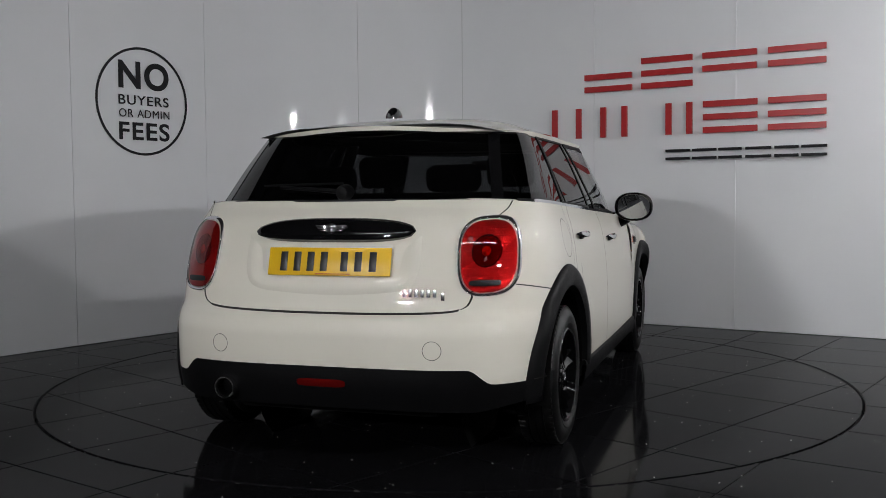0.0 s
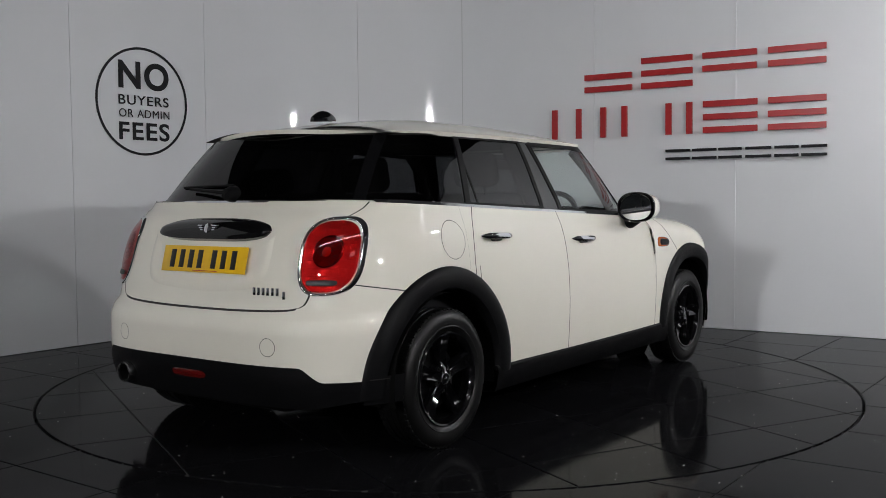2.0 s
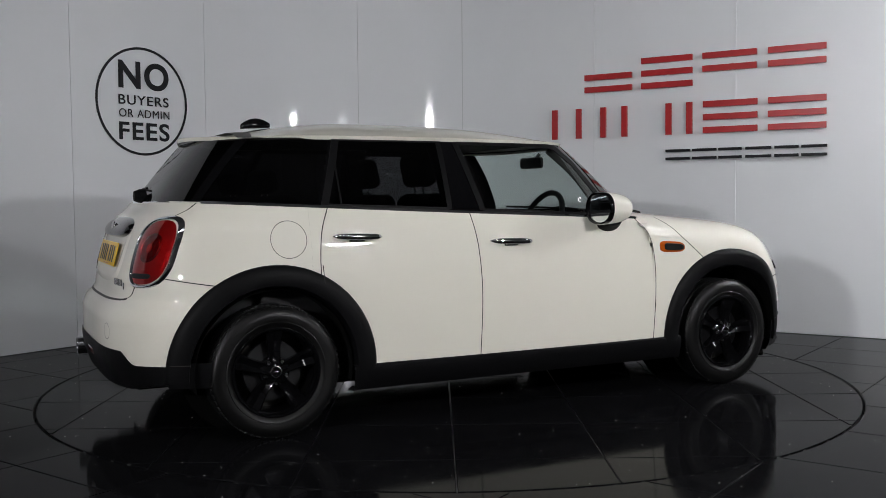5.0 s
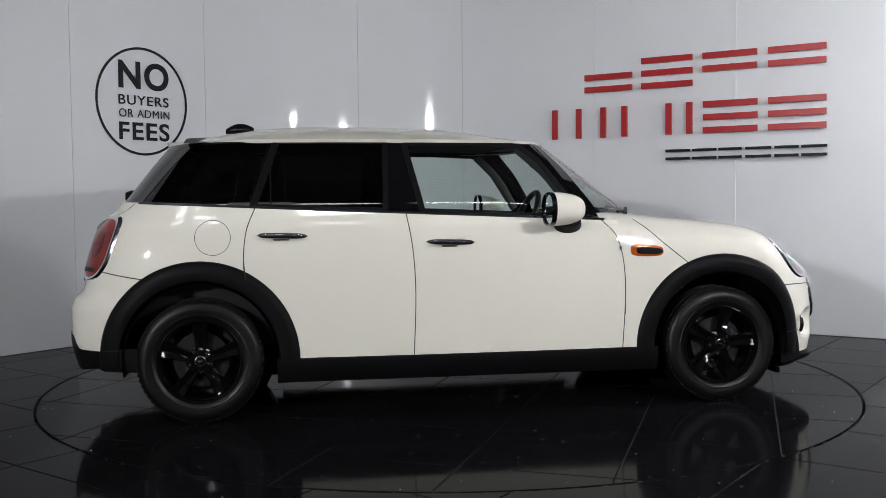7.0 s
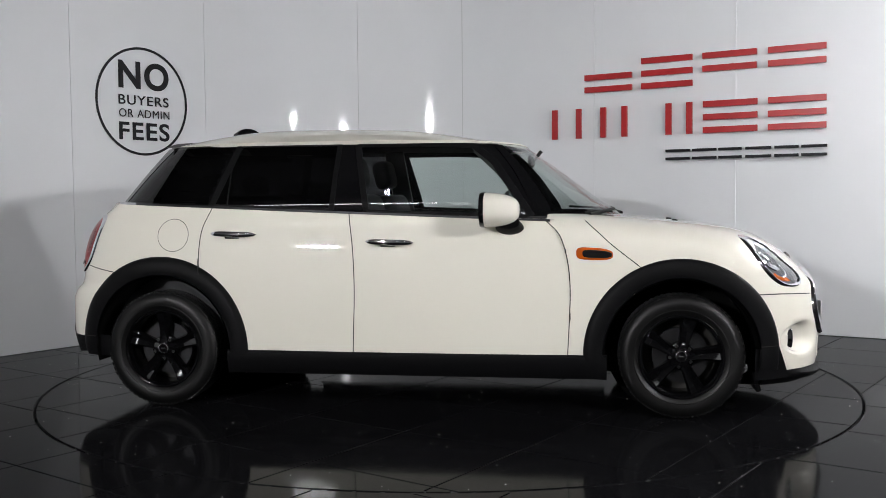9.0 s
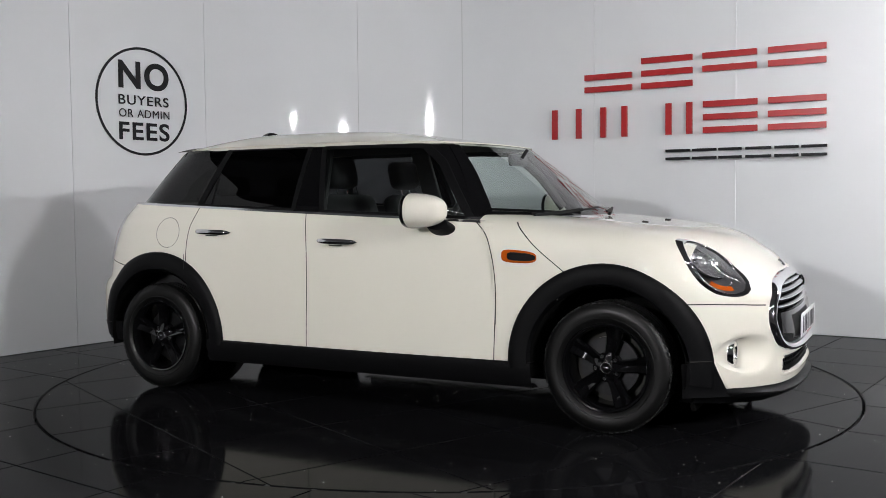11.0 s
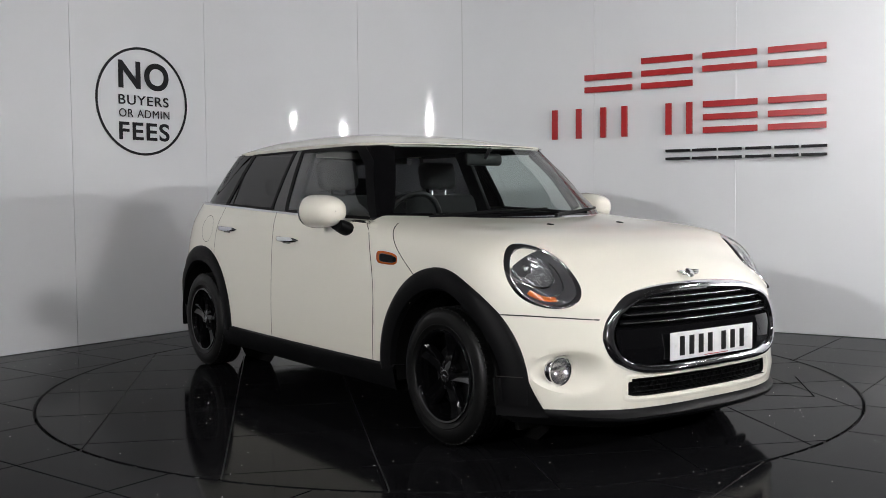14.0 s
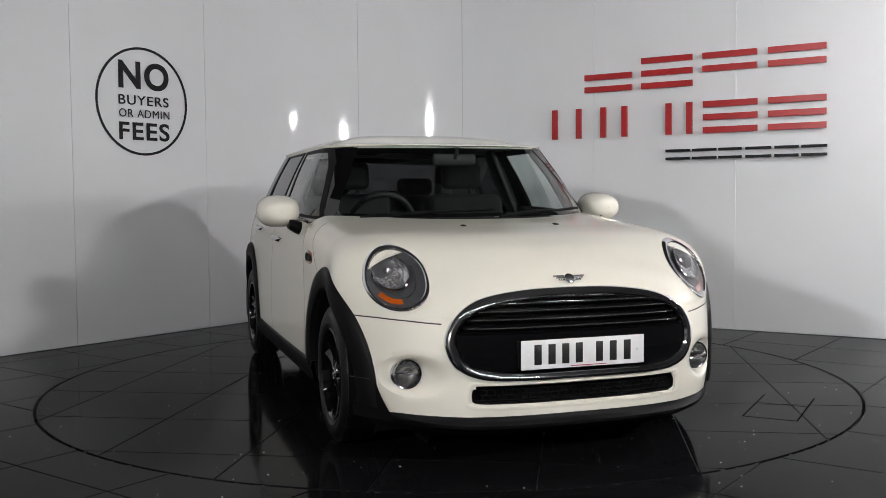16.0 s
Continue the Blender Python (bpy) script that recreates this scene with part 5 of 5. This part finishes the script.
def build_rear():
    plate("rear_number_plate", -1.893, 0.798, -1, M_YELLOW, "yellow number plate with dark bars", lean=14)
    # gloss black grip above the plate
    bm = fresh()
    rows = []
    for i in range(41):
        u = -1 + 2 * i / 40
        e = (1 - abs(u) ** 3.2) ** 0.45 if abs(u) < 1 else 0
        row = []
        for k in range(9):
            v = -1 + 2 * k / 8
            y, z = u * 0.342, 0.915 + v * 0.049 * max(e, 0.03) + 0.004 * (1 - u * u)
            h = 0.030 * (1 - abs(v) ** 3) ** 0.6 * max(e, 0.05) ** 0.5 + (0.004 if abs(v) < 1 else -0.004)
            row.append((rear_x(y, z) - h, y, z))
        rows.append(row)
    sheet(bm, rows)
    grip = piece("tailgate_grip", bm, M_GLOSSBLACK, None, "gloss black tailgate grip bar")
    bm = fresh()
    winged_badge(bm, rear_x(0, 0.925) - 0.034, 0.925, -1, 12)
    piece("tailgate_badge", bm, M_CHROME, None, "chrome winged badge")
    bm = fresh()
    for i in range(7):
        y = -0.318 - 0.0235 * i - (0.008 if i == 6 else 0)
        z = 0.682 - (0.012 if i == 6 else 0)
        box(bm, rear_x(y, z) - 0.003, y, z, 0.005, 0.014, 0.030, 0.001)
    piece("model_badge", bm, M_SILVER, None, "row of small silver bars as model badge")
    # plate recess edge
    bm = fresh()
    pts = smooth_line([(-0.345, 0.88), (-0.335, 0.76), (-0.29, 0.715), (-0.15, 0.703), (0, 0.70), (0.15, 0.703), (0.29, 0.715), (0.335, 0.76), (0.345, 0.88)], 6)
    rows = []
    for y, z in pts:
        n = Vector((y / 0.35, (z - 0.80) / 0.1)).normalized()
        row = []
        for d, h in ((-0.045, 0.0005), (-0.02, 0.0035), (0.0, 0.007), (0.012, 0.0055), (0.03, 0.0005)):
            yy, zz = y + n.x * d, z + n.y * d
            row.append((rear_x(yy, zz) - h, yy, zz))
        rows.append(row)
    sheet(bm, rows)
    piece("plate_recess_rim", bm, M_PAINT)
    bm = fresh()
    oval_patch(bm, rear_x, -1, 0.0, 0.338, 0.122, 0.019, 4.0, 0, 0.003, 0.003, 0, 1.0, None, 48, 4)
    piece("rear_fog_light", bm, M_REDDARK, None, "dark red rear fog light")
    bm = fresh()
    lathe(bm, [(0.030, 0.20), (0.042, 0.19), (0.0435, 0.004), (0.042, -0.003), (0.0385, -0.003), (0.0365, 0.004), (0.036, 0.13)], 36, "X", (-2.000, 0.412, 0.302))
    pipe = piece("exhaust_tip", bm, M_SILVER, None, "round chrome exhaust tip")
    # near-black lining inside the tip
    bm = fresh()
    lathe(bm, [(0.0355, 0.006), (0.034, 0.08), (0.0, 0.09)], 28, "X", (-2.000, 0.412, 0.302))
    piece("dark_pipe_liner", bm, M_WELL, pipe)
    # rear wiper
    bm = fresh()
    lathe(bm, [(0.0, -0.03), (0.024, -0.026), (0.034, 0.0), (0.036, 0.03)], 20, "X", (-1.742, 0.0, 1.066))
    tube(bm, [(-1.740, 0.0, 1.070), (-1.735, 0.12, 1.080), (-1.705, 0.30, 1.092)], lambda u: 0.011 - 0.004 * u, 8)
    tube(bm, [(-1.700, 0.02, 1.105), (-1.690, 0.20, 1.103), (-1.660, 0.40, 1.100)], 0.006, 6)
    piece("rear_wiper", bm, M_CLAD, None, "black rear wiper")
    # aerial fin
    bm = fresh()
    rows = []
    for i in range(11):
        u = i / 10
        h = 0.042 * math.sin(math.pi * min(1, (u * 0.82 + 0.10))) ** 0.8
        x = -1.235 + 0.15 * u
        w = 0.030 * math.sin(math.pi * (0.08 + 0.84 * u)) ** 0.6
        base = keyed_crown(x) - 0.006
        rows.append([(x, w * math.cos(a), base + (0.008 + h) * math.sin(a)) for a in [math.pi * j / 12 for j in range(13)]])
    sheet(bm, rows)
    bmesh.ops.holes_fill(bm, edges=bm.edges, sides=20)
    piece("aerial_fin", bm, M_GLOSSBLACK, None, "black roof aerial fin")


# ---- flank fittings ----
def build_fittings():
    for side in (-1, 1):
        for cx, cz in ((-0.932, 0.870), (-0.135, 0.829)):
            handle = empty_part("door_handle", car, "chrome door handle")
            y0 = stack_y(cx, cz)
            bm = fresh()
            rows = []
            for i in range(17):
                u = -1 + 2 * i / 16
                e = (1 - u ** 4) ** 0.5
                r = 0.0145 * max(0.1, e)
                rows.append([(cx + u * 0.120, side * (y0 + 0.004 + 0.026 * (1 - u * u) ** 0.5 + 0.6 * r * math.cos(a)), cz - 0.003 * u + 0.003 + r * math.sin(a)) for a in [2 * math.pi * j / 12 for j in range(12)]])
            sheet(bm, rows, True)
            piece("grip", bm, M_CHROME, handle)
            bm = fresh()
            rows = []
            for i in range(9):
                rho = i / 8
                rows.append([(cx + 0.01 + 0.062 * rho * math.cos(a), side * (stack_y(cx, cz) + 0.0015), cz - 0.018 + 0.030 * rho * math.sin(a)) for a in [2 * math.pi * j / 28 for j in range(28)]])
            sheet(bm, rows, True)
            piece("finger_cup", bm, M_PAINT, handle)
            bm = fresh()
            box(bm, cx - 0.005, side * (y0 + 0.008), cz - 0.012, 0.075, 0.012, 0.014, 0.004)
            piece("keeper", bm, M_SHUT, handle)
        # side turn lamp
        lamp = empty_part("side_repeater", car, "amber side repeater round a black insert")
        for name, mtl, k, lift in (("amber_lens", M_AMBER, 1.0, 0.004), ("insert", M_CLAD, 0.70, 0.008)):
            bm = fresh()
            rows = []
            for i in range(6):
                rho = i / 5
                row = []
                for j in range(40):
                    a = 2 * math.pi * j / 40
                    c, s = math.cos(a), math.sin(a)
                    x = 0.849 + (0.010 if k < 1 else 0) + 0.089 * (k if k == 1 else 0.84) * rho * math.copysign(abs(c) ** 0.6, c)
                    z = 0.775 - 0.05 * (x - 0.849) + 0.030 * (k if k == 1 else 0.70) * rho * math.copysign(abs(s) ** 0.6, s) * (1 - 0.15 * c)
                    row.append((x, side * (body_y(x, z) + (lift if rho < 1 else -0.001)), z))
                rows.append(row)
            sheet(bm, rows, True)
            piece(name, bm, mtl, lamp)
        # door mirror
        mirror = empty_part("door_mirror", car, "cream-white rounded door mirror on a black foot")
        cx, cy, cz = 0.405, side * 0.905, 0.985
        bm = fresh()
        rows = []
        for i in range(15):
            u = i / 14
            x = cx - 0.065 + 0.165 * math.sin(u * math.pi / 2)
            k = math.cos(u * math.pi / 2) ** 0.62 if u < 1 else 0.02
            rows.append([(x, cy + 0.108 * max(k, 0.02) * math.copysign(abs(math.cos(a)) ** 0.85, math.cos(a)), cz + 0.082 * max(k, 0.02) * math.copysign(abs(math.sin(a)) ** 0.85, math.sin(a))) for a in [2 * math.pi * j / 36 for j in range(36)]])
        sheet(bm, rows, True)
        bmesh.ops.remove_doubles(bm, verts=bm.verts, dist=1e-4)
        piece("shell", bm, M_PAINT, mirror, "cream-white mirror cap")
        bm = fresh()
        rows = []
        for x, k in ((cx - 0.060, 1.0), (cx - 0.075, 1.0), (cx - 0.082, 0.96), (cx - 0.080, 0.86), (cx - 0.070, 0.84)):
            rows.append([(x, cy + 0.109 * k * math.copysign(abs(math.cos(a)) ** 0.85, math.cos(a)), cz + 0.083 * k * math.copysign(abs(math.sin(a)) ** 0.85, math.sin(a))) for a in [2 * math.pi * j / 36 for j in range(36)]])
        sheet(bm, rows, True)
        piece("bezel", bm, M_GLOSSBLACK, mirror, "black mirror bezel")
        bm = fresh()
        rows = []
        for k in (0.86, 0.5, 0.02):
            rows.append([(cx - 0.072, cy + 0.109 * k * math.cos(a), cz + 0.083 * k * math.sin(a)) for a in [2 * math.pi * j / 36 for j in range(36)]])
        sheet(bm, rows, True)
        piece("mirror_glass", bm, M_MIRROR, mirror, "bright mirror glass")
        bm = fresh()
        rows = []
        for i in range(8):
            u = i / 7
            y = side * (0.755 + 0.115 * u)
            zc, r = 0.880 + 0.025 * u + 0.02 * u * u, 0.030 + 0.006 * math.sin(math.pi * u)
            rows.append([(0.455 + 1.9 * r * math.cos(a) - 0.01 * u, y, zc + r * math.sin(a)) for a in [2 * math.pi * j / 20 for j in range(20)]])
        sheet(bm, rows, True)
        bmesh.ops.holes_fill(bm, edges=bm.edges, sides=24)
        piece("foot", bm, M_CLAD, mirror, "black mirror foot")
    # fuel flap, on the driver's flank only
    bm = fresh()
    rows = []
    for r in (0.080, 0.0825):
        rows.append([(-1.252 + r * math.cos(a), -(stack_y(-1.252 + r * math.cos(a), 0.868 + r * math.sin(a)) + 0.0012), 0.868 + r * math.sin(a)) for a in [2 * math.pi * j / 60 for j in range(60)]])
    sheet(bm, rows, True)
    piece("fuel_flap_seam", bm, M_SHUT, None, "round fuel flap outline")
    # washer jets
    for y in (-0.225, 0.225):
        bm = fresh()
        box(bm, 1.262, y, 0.917, 0.030, 0.022, 0.012, 0.004, pose(0, 0, 0, 0, 8))
        piece("washer_jet", bm, M_CLAD)
    # windscreen wipers and cowl
    for y0, y1 in ((0.10, 0.62), (-0.55, 0.05)):
        bm = fresh()
        pts = []
        for i in range(9):
            y = y0 + (y1 - y0) * i / 8
            z = 0.965 + 0.022 * i / 8
            x = GF + (glass_f(z + 0.012) - GF) * max(0.0, 1 - (abs(y) / glass_w(z)) ** GNF) ** (1 / GNF) + 0.014
            pts.append((x, y, z))
        tube(bm, pts, 0.007, 6)
        tube(bm, [(pts[0][0] + 0.03, pts[0][1] - 0.04, 0.955), (pts[4][0] + 0.016, pts[4][1], pts[4][2] + 0.004)], 0.009, 6)
        piece("wiper", bm, M_CLAD, None, "black windscreen wiper")
    bm = fresh()
    rows = []
    for i in range(61):
        y = -0.745 + 1.49 * i / 60
        c0 = min(1, abs(y) / 0.84)
        x = GF + (glass_f(0.945) - GF) * max(0.0, 1 - (abs(y) / glass_w(0.945)) ** GNF) ** (1 / GNF)
        rows.append([(x - 0.03, y, 0.951), (x + 0.004, y, 0.9525), (x + 0.010, y, 0.949), (x + 0.03, y, 0.935)])
    sheet(bm, rows)
    piece("cowl_strip", bm, M_CHROME, None, "thin bright strip below the windscreen")


# ---- cabin ----
def build_cabin():
    def seat(x, y, wide, rear=False):
        s = empty_part("car_seat", car, "charcoal cloth car seat with headrest")
        bm = fresh()
        box(bm, x, y, 0.50, 0.48, wide, 0.16, 0.05, None, 3)
        piece("cushion", bm, M_SEAT, s)
        bm = fresh()
        box(bm, 0, 0, 0.29, 0.13, wide, 0.60, 0.055, None, 3)
        bmesh.ops.transform(bm, verts=bm.verts, matrix=Matrix.Translation((x - 0.24, y, 0.50)) @ pose(0, 0, 0, 0, -17))
        piece("backrest", bm, M_SEAT, s)
        for dy in ((0,) if not rear else (-0.3, 0.3)):
            bm = fresh()
            box(bm, 0, 0, 0, 0.10, 0.25, 0.17 if not rear else 0.12, 0.04, None, 3)
            bmesh.ops.transform(bm, verts=bm.verts, matrix=Matrix.Translation((x - 0.435, y + dy, 1.185 if not rear else 1.13)) @ pose(0, 0, 0, 0, -12))
            piece("headrest", bm, M_SEAT, s)
            bm = fresh()
            for q in (-0.05, 0.05):
                tube(bm, [(x - 0.435, y + dy + q, 1.14), (x - 0.415, y + dy + q, 1.02)], 0.006, 6)
            piece("headrest_post", bm, M_CHROME, s)
    seat(0.02, -0.36, 0.50)
    seat(0.02, 0.36, 0.50)
    seat(-0.78, 0.0, 1.22, True)
    bm = fresh()
    rows = []
    for i in range(31):
        y = -0.74 + 1.48 * i / 30
        cur = 1 - (abs(y) / 0.9) ** 2.4
        hump = 0.035 * math.exp(-((y + 0.36) / 0.17) ** 2)
        rows.append([(0.42, y, 0.60), (0.44, y, 0.86 + hump), (0.50, y, 0.905 + hump), (0.55 + 0.2 * cur, y, 0.925), (0.52 + 0.42 * cur, y, 0.925), (0.52 + 0.42 * cur, y, 0.6)])
    sheet(bm, rows)
    piece("dashboard", bm, M_DASH, None, "dark moulded dashboard")
    wheel = empty_part("steering_wheel", car, "black steering wheel")
    m = Matrix.Translation((0.335, -0.36, 0.905)) @ pose(0, 0, 0, 0, -66)
    bm = fresh()
    tube(bm, [(0.178 * math.cos(a), 0.178 * math.sin(a), 0) for a in [2 * math.pi * j / 40 for j in range(40)]], 0.016, 10, True)
    bmesh.ops.transform(bm, verts=bm.verts, matrix=m)
    piece("wheel_rim", bm, M_DASH, wheel)
    bm = fresh()
    box(bm, 0, 0, -0.005, 0.11, 0.12, 0.05, 0.02)
    for ang in (90, -90, 180):
        a = radians(ang)
        box(bm, 0.10 * math.cos(a), 0.10 * math.sin(a), 0, 0.15 if ang == 180 else 0.035, 0.035 if ang == 180 else 0.15, 0.018, 0.005)
    bmesh.ops.transform(bm, verts=bm.verts, matrix=m)
    piece("wheel_hub", bm, M_DASH, wheel)
    bm = fresh()
    tube(bm, [(0.33, -0.36, 0.90), (0.50, -0.36, 0.82)], 0.03, 10)
    piece("steering_column", bm, M_DASH, wheel)
    bm = fresh()
    box(bm, 0.50, 0.0, 1.245, 0.03, 0.24, 0.065, 0.02)
    tube(bm, [(0.515, 0, 1.25), (0.555, 0, 1.30)], 0.010, 8)
    piece("rear_view_mirror", bm, M_DASH, None, "black rear-view mirror")
    # lining: doors, floor, roof
    for side in (-1, 1):
        bm = fresh()
        rows = []
        for i in range(31):
            x = -1.35 + 1.95 * i / 30
            rows.append([(x, side * 0.70, 0.36), (x, side * 0.725, 0.80), (x, side * 0.735, belt(x) - 0.02), (x, side * min(0.755, glass_y(x, belt(x)) - 0.012), belt(x) + 0.003)])
        sheet(bm, rows)
        piece("door_lining", bm, M_DASH)
        bm = fresh()
        tube(bm, smooth_line([(0.52, side * 0.655, 0.98), (0.40, side * 0.60, 1.16), (0.26, side * 0.555, 1.295)]), 0.026, 8)
        piece("pillar_lining", bm, M_LINER, None, "grey front pillar lining")
        bm = fresh()
        box(bm, 0, 0, 0, 0.12, 0.03, 0.42, 0.012, Matrix.Translation((-0.375, side * 0.612, 1.145)) @ pose(0, 0, 0, side * 22, -6))
        piece("pillar_lining", bm, M_DASH)
    bm = fresh()
    box(bm, -0.45, 0, 0.36, 1.9, 1.40, 0.03)
    box(bm, -1.42, 0, 0.70, 0.62, 1.30, 0.50, 0.02)
    piece("cabin_floor", bm, M_DASH)
    bm = fresh()
    rows = []
    for i in range(25):
        x = -1.40 + 1.74 * i / 24
        rows.append([(x, y, min(keyed_crown(x) - 0.018, roof_edge(x) + 0.055 * (1 - (abs(y) / 0.58) ** 3)) - 0.014) for y in [-0.56 + 1.12 * j / 16 for j in range(17)]])
    sheet(bm, rows)
    piece("headliner", bm, M_LINER, None, "grey roof lining")


build_body()
build_glasshouse()
build_roof()
build_cladding()
build_wheels()
build_lines()
build_tail_lamps()
build_headlamps()
build_front()
build_rear()
build_fittings()
build_cabin()


# ---- what moves ----
def motions():
    """The platform turns, and carries dust and car round."""
    for thing in (table, table_dust, car):
        walk(thing, [(t, pose(0, 0, 0, 0, 0, turn(t))) for t in range(0, 17, 2)])


motions()
